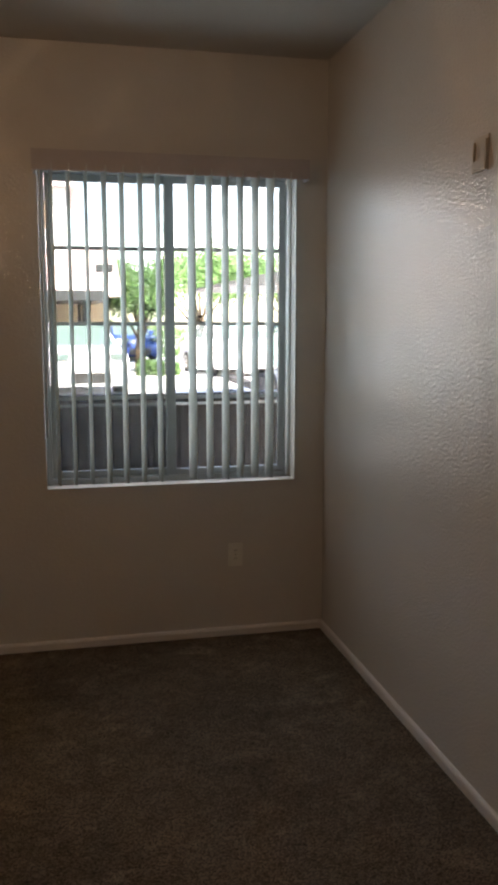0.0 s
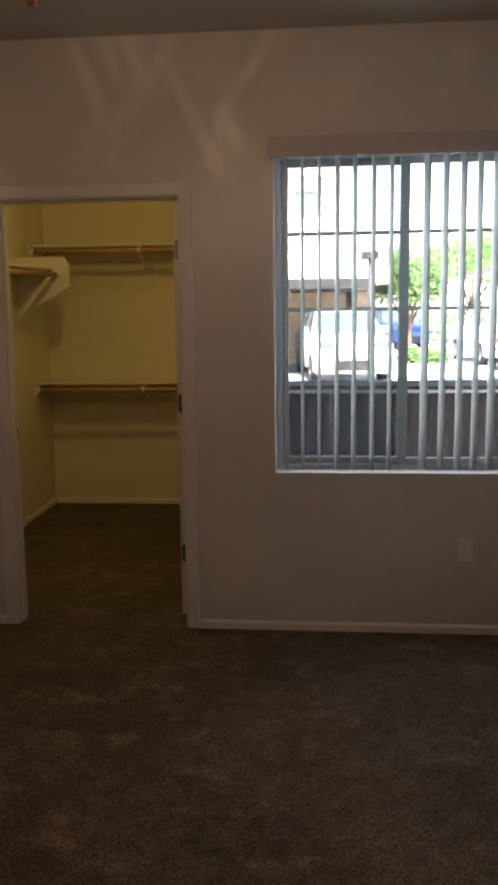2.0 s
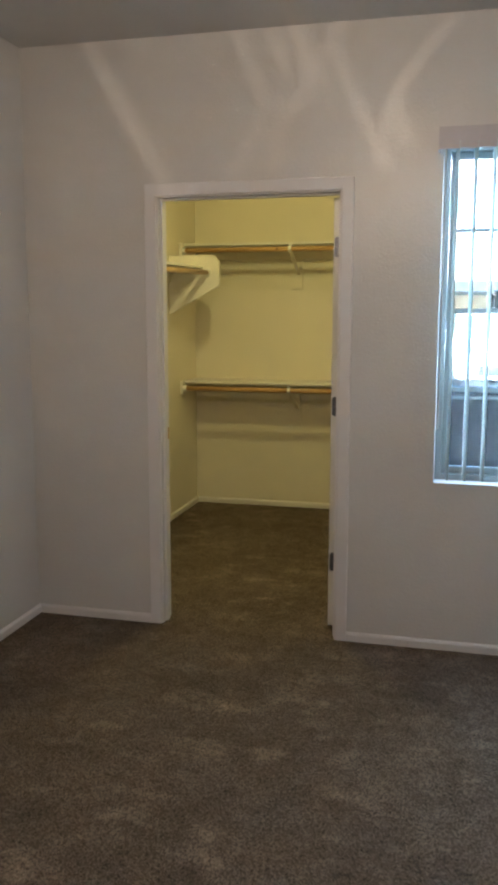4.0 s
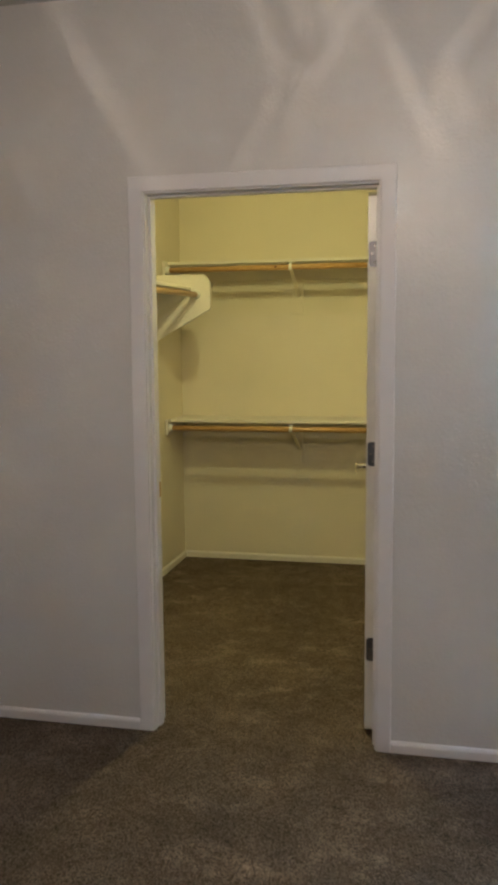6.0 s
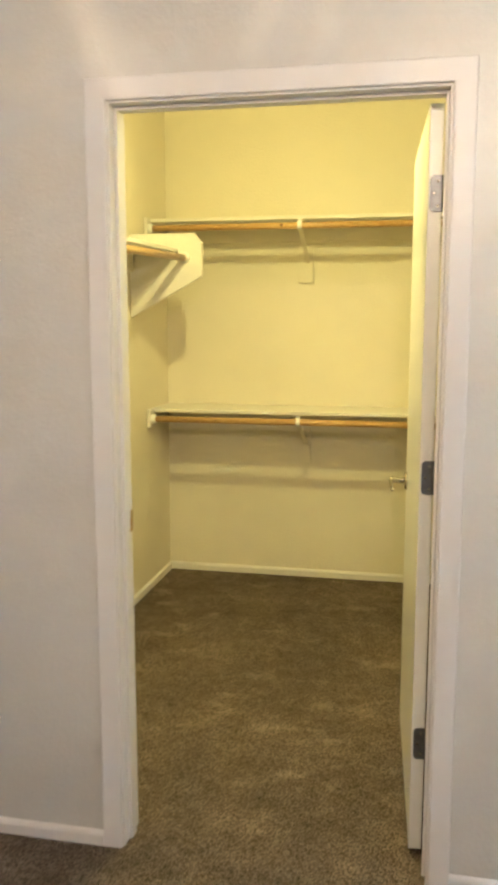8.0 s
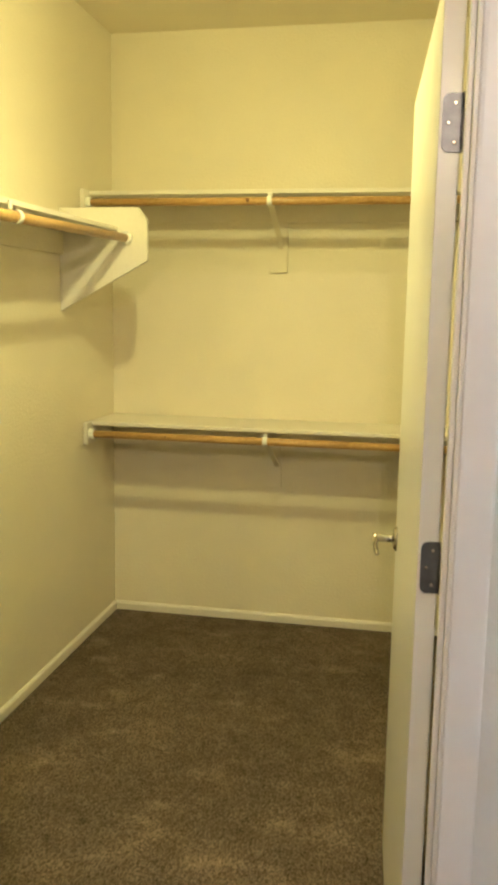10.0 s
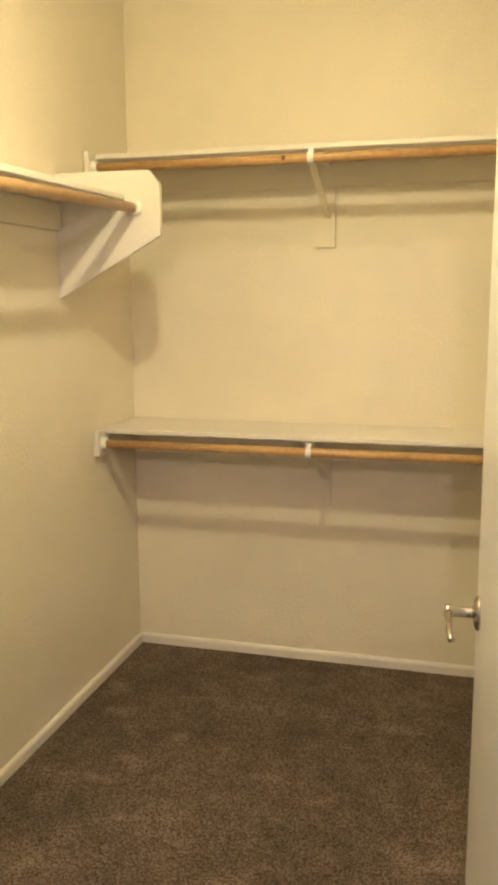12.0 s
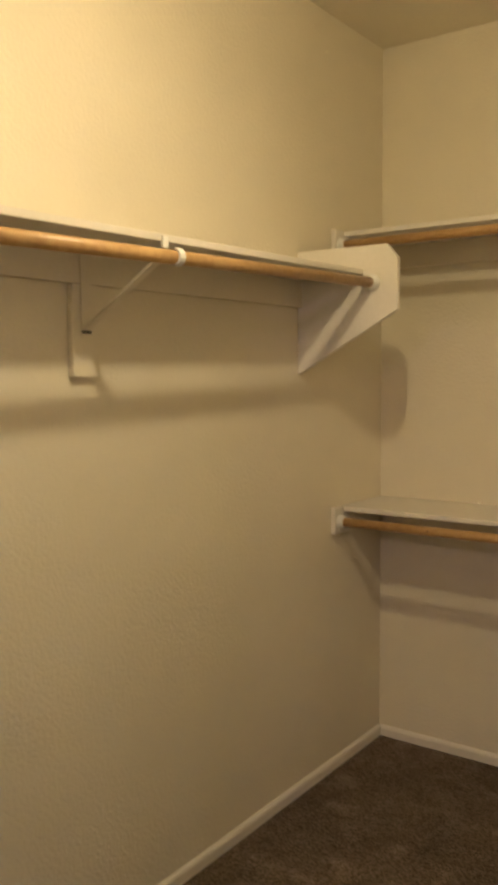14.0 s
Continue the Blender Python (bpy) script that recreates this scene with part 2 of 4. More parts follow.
M_SHADE = sheer_material("frosted_shade_glass", (0.95, 0.90, 0.82), 0.42, 0.2)
M_DIM_CAP = sheer_material("dim_cap_glass", (0.92, 0.86, 0.78), 0.26, 0.2)
M_CUT = sheer_material("cut_shade_glass", (1.0, 0.95, 0.86), 0.97, 0.2)
M_SOFTCUT = sheer_material("shallow_cut_shade_glass", (0.98, 0.93, 0.84), 0.58, 0.2)
M_GLOBE = sheer_material("porcelain_globe_glass", (1.0, 0.97, 0.9), 0.93, 0.2)
M_SCREEN = sheer_material("insect_screen_mesh", (0.72, 0.74, 0.74), 0.96, 0.3)


# ---- mesh helpers ----
def box(bm, x0, x1, y0, y1, z0, z1, bevel=0.0):
    """A box, its edges rounded by bevel metres."""
    vs = [bm.verts.new((x, y, z)) for x in (x0, x1) for y in (y0, y1) for z in (z0, z1)]
    fs = [bm.faces.new([vs[i] for i in f]) for f in ((0, 1, 3, 2), (4, 6, 7, 5), (0, 4, 5, 1), (2, 3, 7, 6), (0, 2, 6, 4), (1, 5, 7, 3))]
    if bevel:
        edges = list({e for f in fs for e in f.edges})
        bmesh.ops.bevel(bm, geom=edges, offset=bevel, segments=2, affect="EDGES", profile=0.6)
    return vs


def prism(bm, outline, axis, a, b):
    """An outline of two coordinates, drawn out along an axis from a to b."""
    def place(u, v, w):
        return {"x": (w, u, v), "y": (u, w, v), "z": (u, v, w)}[axis]
    low = [bm.verts.new(place(u, v, a)) for u, v in outline]
    high = [bm.verts.new(place(u, v, b)) for u, v in outline]
    n = len(outline)
    bm.faces.new(low)
    bm.faces.new(high[::-1])
    for i in range(n):
        bm.faces.new((low[i], high[i], high[(i + 1) % n], low[(i + 1) % n]))
    bmesh.ops.recalc_face_normals(bm, faces=bm.faces)


def tube(bm, a, b, r0, r1=None, sides=16, caps=True):
    """A round bar from a to b."""
    a, b = Vector(a), Vector(b)
    r1 = r0 if r1 is None else r1
    q = (b - a).to_track_quat("Z", "Y")
    rings = []
    for p, r in ((a, r0), (b, r1)):
        rings.append([bm.verts.new(p + q @ Vector((r * math.cos(2 * math.pi * i / sides), r * math.sin(2 * math.pi * i / sides), 0))) for i in range(sides)])
    for i in range(sides):
        f = bm.faces.new((rings[0][i], rings[0][(i + 1) % sides], rings[1][(i + 1) % sides], rings[1][i]))
        f.smooth = True
    if caps:
        bm.faces.new(rings[0][::-1])
        bm.faces.new(rings[1])


def turned(bm, profile, centre, sides=24, axis="Z"):
    """A turned shape: (radius, height) pairs round an upright axis through centre."""
    c = Vector(centre)
    rings = []
    for r, h in profile:
        ring = []
        for i in range(sides):
            u, v = max(r, 1e-4) * math.cos(2 * math.pi * i / sides), max(r, 1e-4) * math.sin(2 * math.pi * i / sides)
            ring.append(bm.verts.new(c + Vector({"Z": (u, v, h), "Y": (u, h, v), "X": (h, u, v)}[axis])))
        rings.append(ring)
    for a, b in zip(rings, rings[1:]):
        for i in range(sides):
            f = bm.faces.new((a[i], a[(i + 1) % sides], b[(i + 1) % sides], b[i]))
            f.smooth = True
    bm.faces.new(rings[0][::-1])
    bm.faces.new(rings[-1])
    bmesh.ops.recalc_face_normals(bm, faces=bm.faces)


def sweep(bm, points, r, sides=12):
    """A round bar bent through the points, with rounded ends."""
    pts = [Vector(p) for p in points]
    for _ in range(2):
        out = [pts[0]]
        for a, b in zip(pts, pts[1:]):
            out += [a.lerp(b, 0.25), a.lerp(b, 0.75)]
        pts = out + [pts[-1]]
    rings = []
    n = len(pts)
    side = None
    for i, p in enumerate(pts):
        way = (pts[min(i + 1, n - 1)] - pts[max(i - 1, 0)]).normalized()
        side = way.orthogonal().normalized() if side is None else (side - way * side.dot(way)).normalized()
        up = way.cross(side)
        rr = r * (0.55 if i in (0, n - 1) else 1.0)
        rings.append([bm.verts.new(p + (side * math.cos(2 * math.pi * k / sides) + up * math.sin(2 * math.pi * k / sides)) * rr) for k in range(sides)])
    for a, b in zip(rings, rings[1:]):
        for k in range(sides):
            bm.faces.new((a[k], a[(k + 1) % sides], b[(k + 1) % sides], b[k])).smooth = True
    bm.faces.new(rings[0])
    bm.faces.new(rings[-1])
    bmesh.ops.recalc_face_normals(bm, faces=bm.faces)


def part(name, bm, mat, parent=None, label=""):
    me = bpy.data.meshes.new(name)
    bm.to_mesh(me)
    bm.free()
    me.materials.append(mat)
    ob = new(name, me)
    if parent is not None:
        ob.parent = parent
    if label:
        ob["label"] = label
    return ob


def thing(name, at, label, category, group=""):
    ob = new(name)
    ob.location = at
    return tagged(ob, label, category, group)


def structure(name, bm, mat, label="", parent=None):
    ob = part(name, bm, mat, parent)
    return tagged(ob, label, "", "", "structure")


def nb():
    return bmesh.new()


# ---- plan ----
XL, XR = -2.046, 1.221          # bedroom, left and right walls
YB, YF = -0.9, 4.015           # bedroom, wall behind the start and window wall
Y2, YC = 4.13, 6.66            # closet, front and back walls
XCR = -0.40                    # closet, right wall
H = 2.722
DX0, DX1, DZ = -1.378, -0.538, 2.03   # door opening between the jambs
WX0, WX1, WZ0, WZ1 = -0.104, 1.072, 0.765, 2.221

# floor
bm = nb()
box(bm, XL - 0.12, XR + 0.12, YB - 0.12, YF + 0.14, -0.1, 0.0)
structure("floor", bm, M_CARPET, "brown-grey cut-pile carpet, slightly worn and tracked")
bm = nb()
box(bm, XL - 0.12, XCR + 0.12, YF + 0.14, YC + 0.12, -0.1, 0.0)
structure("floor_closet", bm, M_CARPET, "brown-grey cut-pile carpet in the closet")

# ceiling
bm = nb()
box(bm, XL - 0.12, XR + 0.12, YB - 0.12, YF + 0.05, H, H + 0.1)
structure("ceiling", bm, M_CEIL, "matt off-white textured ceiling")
bm = nb()
box(bm, XL - 0.12, XCR + 0.12, YF + 0.05, YC + 0.12, H + 0.035, H + 0.12)
structure("ceiling_closet", bm, M_CLOSET, "off-white closet ceiling")

# window and door wall: bedroom leaf and closet leaf
JO = 0.018
bm = nb()
for x0, x1, z0, z1 in ((XL - 0.12, DX0 - JO, 0, H), (DX0 - JO, DX1 + JO, DZ + JO, H), (DX1 + JO, WX0, 0, H), (WX0, WX1, 0, WZ0), (WX0, WX1, WZ1, H), (WX1, XR + 0.12, 0, H)):
    box(bm, x0, x1, YF, YF + 0.057, z0, z1)
structure("wall_north", bm, M_WALL, "off-white orange-peel textured bedroom wall")
bm = nb()
for x0, x1, z0, z1 in ((XL - 0.12, DX0 - JO, 0, H + 0.035), (DX0 - JO, DX1 + JO, DZ + JO, H + 0.035), (DX1 + JO, XCR + 0.12, 0, H + 0.035)):
    box(bm, x0, x1, YF + 0.057, Y2, z0, z1)
structure("wall_closet_front", bm, M_CLOSET, "cream closet wall beside the door")
bm = nb()
for x0, x1, z0, z1 in ((XCR + 0.12, WX0, 0, H), (WX0, WX1, 0, WZ0), (WX0, WX1, WZ1, H), (WX1, XR + 0.12, 0, H)):
    box(bm, x0, x1, YF + 0.057, YF + 0.17, z0, z1)
structure("wall_outer", bm, M_STUCCO, "tan stucco outer wall round the window")
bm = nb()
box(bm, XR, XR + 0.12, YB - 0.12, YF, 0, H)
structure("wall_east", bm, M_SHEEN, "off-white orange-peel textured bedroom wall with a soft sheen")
bm = nb()
box(bm, XL - 0.12, XL, YB - 0.12, YF, 0, H)
structure("wall_west", bm, M_WALL, "off-white orange-peel textured bedroom wall")
bm = nb()
box(bm, XL, XR, YB - 0.12, YB, 0, H)
structure("wall_south", bm, M_WALL, "off-white orange-peel textured bedroom wall")
bm = nb()
box(bm, XL - 0.12, XL, Y2, YC + 0.12, 0, H + 0.035)
structure("wall_closet_west", bm, M_CLOSET, "cream textured closet wall")
bm = nb()
box(bm, XL, XCR, YC, YC + 0.12, 0, H + 0.035)
structure("wall_closet_back", bm, M_CLOSET, "cream textured closet back wall")
bm = nb()
box(bm, XCR, XCR + 0.12, Y2, YC + 0.12, 0, H + 0.035)
structure("wall_closet_east", bm, M_CLOSET, "cream textured closet wall behind the door")


# unseen slab, its overhang added to keep sun off window and patio
bm = nb()
box(bm, XL - 0.7, XR + 2.3, YB - 0.7, YF + 1.55, H + 0.14, H + 0.34, 0.01)
box(bm, XL - 0.7, XCR + 0.6, YF + 1.55, YC + 0.7, H + 0.14, H + 0.34, 0.01)
structure("sun_blocking_slab", bm, M_STUCCO, "unseen stucco slab over the rooms, drawn out to block the sun")


# baseboards
def baseboard(name, runs, mat):
    """runs: (axis, from, to, wall plane, side)"""
    bm = nb()
    for axis, a, b, w, s in runs:
        prof = [(w, 0), (w + s * 0.012, 0), (w + s * 0.012, 0.030), (w + s * 0.009, 0.037), (w + s * 0.004, 0.042), (w, 0.043)]
        if axis == "x":
            low = [bm.verts.new((a, u, v)) for u, v in prof]
            high = [bm.verts.new((b, u, v)) for u, v in prof]
        else:
            low = [bm.verts.new((u, a, v)) for u, v in prof]
            high = [bm.verts.new((u, b, v)) for u, v in prof]
        n = len(prof)
        bm.faces.new(low)
        bm.faces.new(high[::-1])
        for i in range(n):
            bm.faces.new((low[i], high[i], high[(i + 1) % n], low[(i + 1) % n]))
    bmesh.ops.recalc_face_normals(bm, faces=bm.faces)
    return structure(name, bm, mat, "low white painted baseboard along the carpet")


CW, REV = 0.055, 0.006
baseboard("baseboard_north", [("x", XL + 0.013, DX0 - REV - CW, YF - 0.001, -1), ("x", DX1 + REV + CW, XR - 0.013, YF - 0.001, -1)], M_TRIM)
baseboard("baseboard_east", [("y", YB, YF - 0.001, XR - 0.001, -1)], M_TRIM)
baseboard("baseboard_west", [("y", YB, YF - 0.001, XL + 0.001, 1)], M_TRIM)
baseboard("baseboard_south", [("x", XL + 0.013, XR - 0.013, YB + 0.001, 1)], M_TRIM)
baseboard("baseboard_closet_west", [("y", Y2 + 0.001, YC - 0.001, XL + 0.001, 1)], M_SHELF)
baseboard("baseboard_closet_back", [("x", XL + 0.013, XCR - 0.013, YC - 0.001, -1)], M_SHELF)
baseboard("baseboard_closet_east", [("y", Y2 + 0.001, YC - 0.001, XCR - 0.001, -1)], M_SHELF)


# ---- closet door: jambs, casing, leaf ----
door = tagged(new("door_1"), "white painted closet door standing open into the closet, with a lever handle", "door", "", "structure")
door.location = (DX1, Y2, 0)


def under(ob, parent):
    """Hangs ob on parent and keeps its place."""
    ob.parent = parent
    ob.matrix_parent_inverse = Matrix.Translation(parent.location).inverted()
    return ob


frame_ob = tagged(new("door_frame_1"), "white gloss door frame with beaded casing round the closet opening", "", "", "structure")
frame_ob.location = (DX0, YF, 0)
for name, b in (("jamb", (DX0 - JO, DX0, YF, Y2, 0, DZ + JO)), ("jamb", (DX1, DX1 + JO, YF, Y2, 0, DZ + JO)), ("head_jamb", (DX0, DX1, YF, Y2, DZ, DZ + JO))):
    bm = nb()
    box(bm, *b, 0.001)
    under(part(name, bm, M_TRIM), frame_ob)
SY0, SY1, SD = YF + 0.036, Y2 - 0.040, 0.009
for b in ((DX0, DX0 + SD, SY0, SY1, 0, DZ), (DX1 - SD, DX1, SY0, SY1, 0, DZ), (DX0 + SD, DX1 - SD, SY0, SY1, DZ - SD, DZ)):
    bm = nb()
    box(bm, *b, 0.002)
    under(part("door_stop", bm, M_TRIM), frame_ob)

CASING = [(0, 0.0), (0, 0.009), (0.002, 0.0108), (0.008, 0.0116), (0.030, 0.0122), (0.050, 0.0128), (0.0535, 0.0118), (0.055, 0.009), (0.055, 0.0)]


def casing(wall_y, side, mat):
    """Three lengths of moulding, mitred at the top corners."""
    x0, x1, z1 = DX0 - REV, DX1 + REV, DZ + REV
    for run in ("l", "r", "t"):
        bm = nb()
        ends = []
        for end in (0, 1):
            ring = []
            for u, v in CASING:
                y = wall_y + side * (v + 0.0005)
                if run == "l":
                    ring.append((x0 - u, y, 0.0 if end == 0 else z1 + u))
                elif run == "r":
                    ring.append((x1 + u, y, 0.0 if end == 0 else z1 + u))
                else:
                    ring.append((x0 - u if end == 0 else x1 + u, y, z1 + u))
            ends.append([bm.verts.new(p) for p in ring])
        n = len(CASING)
        bm.faces.new(ends[0])
        bm.faces.new(ends[1][::-1])
        for i in range(n):
            bm.faces.new((ends[0][i], ends[1][i], ends[1][(i + 1) % n], ends[0][(i + 1) % n]))
        bmesh.ops.recalc_face_normals(bm, faces=bm.faces)
        under(part("casing", bm, mat), frame_ob)


casing(YF, -1, M_TRIM)
casing(Y2, 1, M_SHELF)

# leaf, built closed against the hinge line and turned
HINGE = (DX1 - 0.011, Y2 + 0.010)
leaf_turn = Matrix.Translation((HINGE[0], HINGE[1], 0)) @ pose(0, 0, 0, 0, 0, 3.4)
DT, DW = 0.035, 0.825


def leaf_part(name, bm, mat, parent, label=""):
    bmesh.ops.transform(bm, matrix=leaf_turn, verts=bm.verts)
    return under(part(name, bm, mat, None, label), parent)


bm = nb()
box(bm, -DT, 0.0, 0.004, DW, 0.018, 2.022, 0.0015)
leaf_part("leaf", bm, M_DOOR, door, "flat white painted door leaf, seen on edge")
for z in (1.805, 1.081, 0.335):
    bm = nb()
    # plate let into the door's edge, with rounded corners towards the door face
    pts = []
    r, w, hh = 0.012, 0.030, 0.045
    for cx, cz, a0 in ((-w + r, z + hh - r, 90), (-w + r, z - hh + r, 180)):
        for k in range(5):
            a = radians(a0 + 22.5 * k)
            pts.append((cx + r * math.cos(a), cz + r * math.sin(a)))
    pts += [(0.002, z - hh), (0.002, z + hh)]
    prism(bm, pts, "y", 0.001, 0.0046)
    bmesh.ops.transform(bm, matrix=leaf_turn, verts=bm.verts)
    hinge = under(part("hinge", bm, M_HINGE, None, "steel butt hinge with rounded corners"), door)
    bm = nb()
    tube(bm, (0.006, 0.0, z - hh), (0.006, 0.0, z + hh), 0.0055, sides=12)
    bmesh.ops.transform(bm, matrix=leaf_turn, verts=bm.verts)
    k = part("knuckle", bm, M_NICKEL)
    k.parent = hinge
    for dz, dx in ((0.030, -0.010), (0.0, -0.020), (-0.030, -0.010)):
        bm = nb()
        turned(bm, [(0.0035, 0), (0.0035, -0.0006), (0.002, -0.0012)], (dx, 0.0012, z + dz), 10, "Y")
        bmesh.ops.transform(bm, matrix=leaf_turn, verts=bm.verts)
        k = part("screw", bm, M_NICKEL)
        k.parent = hinge

# lever handles on both faces
for s in (-1, 1):
    x0 = -DT if s < 0 else 0.0
    yh, zh = DW - 0.070, 0.928
    bm = nb()
    turned(bm, [(0.032, 0), (0.032, s * 0.004), (0.026, s * 0.009), (0.014, s * 0.011)], (x0, yh, zh), 28, "X")
    handle = leaf_part("door_handle", bm, M_NICKEL, door, "satin nickel lever handle, its lever curved down at the tip")
    bm = nb()
    turned(bm, [(0.011, s * 0.008), (0.0095, s * 0.016), (0.0095, s * 0.046), (0.013, s * 0.052), (0.013, s * 0.060), (0.009, s * 0.063)], (x0, yh, zh), 20, "X")
    lever = part("neck", bm, M_NICKEL)
    bmesh_turn = leaf_turn
    lever.data.transform(bmesh_turn)
    lever.parent = handle
    bm = nb()
    sweep(bm, [(x0 + s * 0.054, yh + 0.004, zh + 0.001), (x0 + s * 0.056, yh - 0.03, zh + 0.003), (x0 + s * 0.057, yh - 0.065, zh + 0.000), (x0 + s * 0.056, yh - 0.090, zh - 0.007), (x0 + s * 0.051, yh - 0.104, zh - 0.014)], 0.0058, 12)
    bmesh.ops.transform(bm, matrix=leaf_turn, verts=bm.verts)
    lever = part("lever", bm, M_NICKEL)
    lever.parent = handle
bm = nb()
box(bm, -DT + 0.005, -0.005, DW - 0.001, DW + 0.0015, 0.917, 0.973, 0.0005)
leaf_part("latch_plate", bm, M_NICKEL, door)
bm = nb()
box(bm, DX0 - 0.0005, DX0 + 0.0018, Y2 - 0.034, Y2 + 0.001, 0.90, 0.96, 0.0005)
sp = part("strike_plate", bm, M_BRASS, None, "dulled brass strike plate")
under(sp, frame_ob)

# ---- closet shelves ----
R = 0.0165


def shelf_bracket(parent, front, back, top, rod, across, along, aside=0.0):
    """Flat steel shelf-and-rod bracket: arm, diagonal brace, wall leg, hook round the rod. along: 'x' for a shelf along x."""
    def P(u, v, w):
        return (w, u, v) if along == "x" else (u, w, v)
    s = 1 if back > front else -1
    br = None
    shapes = [("bracket", [(front + s * 0.02, top), (back, top), (back, top - 0.012), (front + s * 0.02, top - 0.006)]),
              ("bracket_leg", [(back - s * 0.004, top), (back, top), (back, top - 0.215), (back - s * 0.003, top - 0.215)])]
    bm = nb()
    for _, o in shapes:
        lo = [bm.verts.new(P(u, v, across - 0.0125)) for u, v in o]
        hi = [bm.verts.new(P(u, v, across + 0.0125)) for u, v in o]
        bm.faces.new(lo)
        bm.faces.new(hi[::-1])
        for i in range(4):
            bm.faces.new((lo[i], hi[i], hi[(i + 1) % 4], lo[(i + 1) % 4]))
    a, b = (rod[0] + s * 0.012, rod[1] - 0.004), (back - s * 0.006, top - 0.20)
    d = Vector((b[0] - a[0], b[1] - a[1])).normalized()
    nrm = Vector((-d.y, d.x)) * 0.003
    o = [(a[0] + nrm.x, a[1] + nrm.y), (b[0] + nrm.x, b[1] + nrm.y), (b[0] - nrm.x, b[1] - nrm.y), (a[0] - nrm.x, a[1] - nrm.y)]
    lo = [bm.verts.new(P(u, v, across - 0.0115)) for u, v in o]
    hi = [bm.verts.new(P(u, v, across + 0.0115)) for u, v in o]
    bm.faces.new(lo)
    bm.faces.new(hi[::-1])
    for i in range(4):
        bm.faces.new((lo[i], hi[i], hi[(i + 1) % 4], lo[(i + 1) % 4]))
    bmesh.ops.recalc_face_normals(bm, faces=bm.faces)
    br = under(part("bracket", bm, M_CLOSET, None, "cream-painted steel shelf bracket"), parent)
    if along == "y":
        bm = nb()
        bx, bz = back - s * 0.008, top - 0.206
        tube(bm, P(bx, bz, across - 0.013), P(bx, bz, across + 0.013), 0.004, sides=10)
        bolt = part("bolt", bm, M_HINGE)
        bolt.parent = br
    # hook: a band round the rod, open behind
    bm = nb()
    rin, rout = R + 0.001, R + 0.005
    angs = [radians(a) for a in range(100, 331, 23)]
    rows_ = []
    for a in angs:
        for r_ in (rin, rout):
            for w in (across + aside - 0.010, across + aside + 0.010):
                rows_.append(bm.verts.new(P(rod[0] - s * r_ * math.cos(a) * -1, rod[1] + r_ * math.sin(a), w)))
    for i in range(len(angs) - 1):
        q = rows_[4 * i:4 * i + 8]
        for f in ((0, 1, 5, 4), (2, 6, 7, 3), (0, 4, 6, 2), (1, 3, 7, 5)):
            bm.faces.new([q[j] for j in f])
    bm.faces.new([rows_[j] for j in (0, 2, 3, 1)])
    bm.faces.new([rows_[-4 + j] for j in (0, 1, 3, 2)])
    if aside:
        bmesh.ops.recalc_face_normals(bm, faces=bm.faces)
        hook = part("hook", bm, M_PLASTIC)
        hook.parent = br
        bm = nb()
    box(bm, *( (across - 0.009, across + 0.009, rod[0] - 0.003, rod[0] + 0.003, rod[1] + R, top) if along == "x" else (rod[0] - 0.003, rod[0] + 0.003, across - 0.009, across + 0.009, rod[1] + R, top)))
    bmesh.ops.recalc_face_normals(bm, faces=bm.faces)
    hook = part("hook_tab" if aside else "hook", bm, M_PLASTIC)
    hook.parent = br


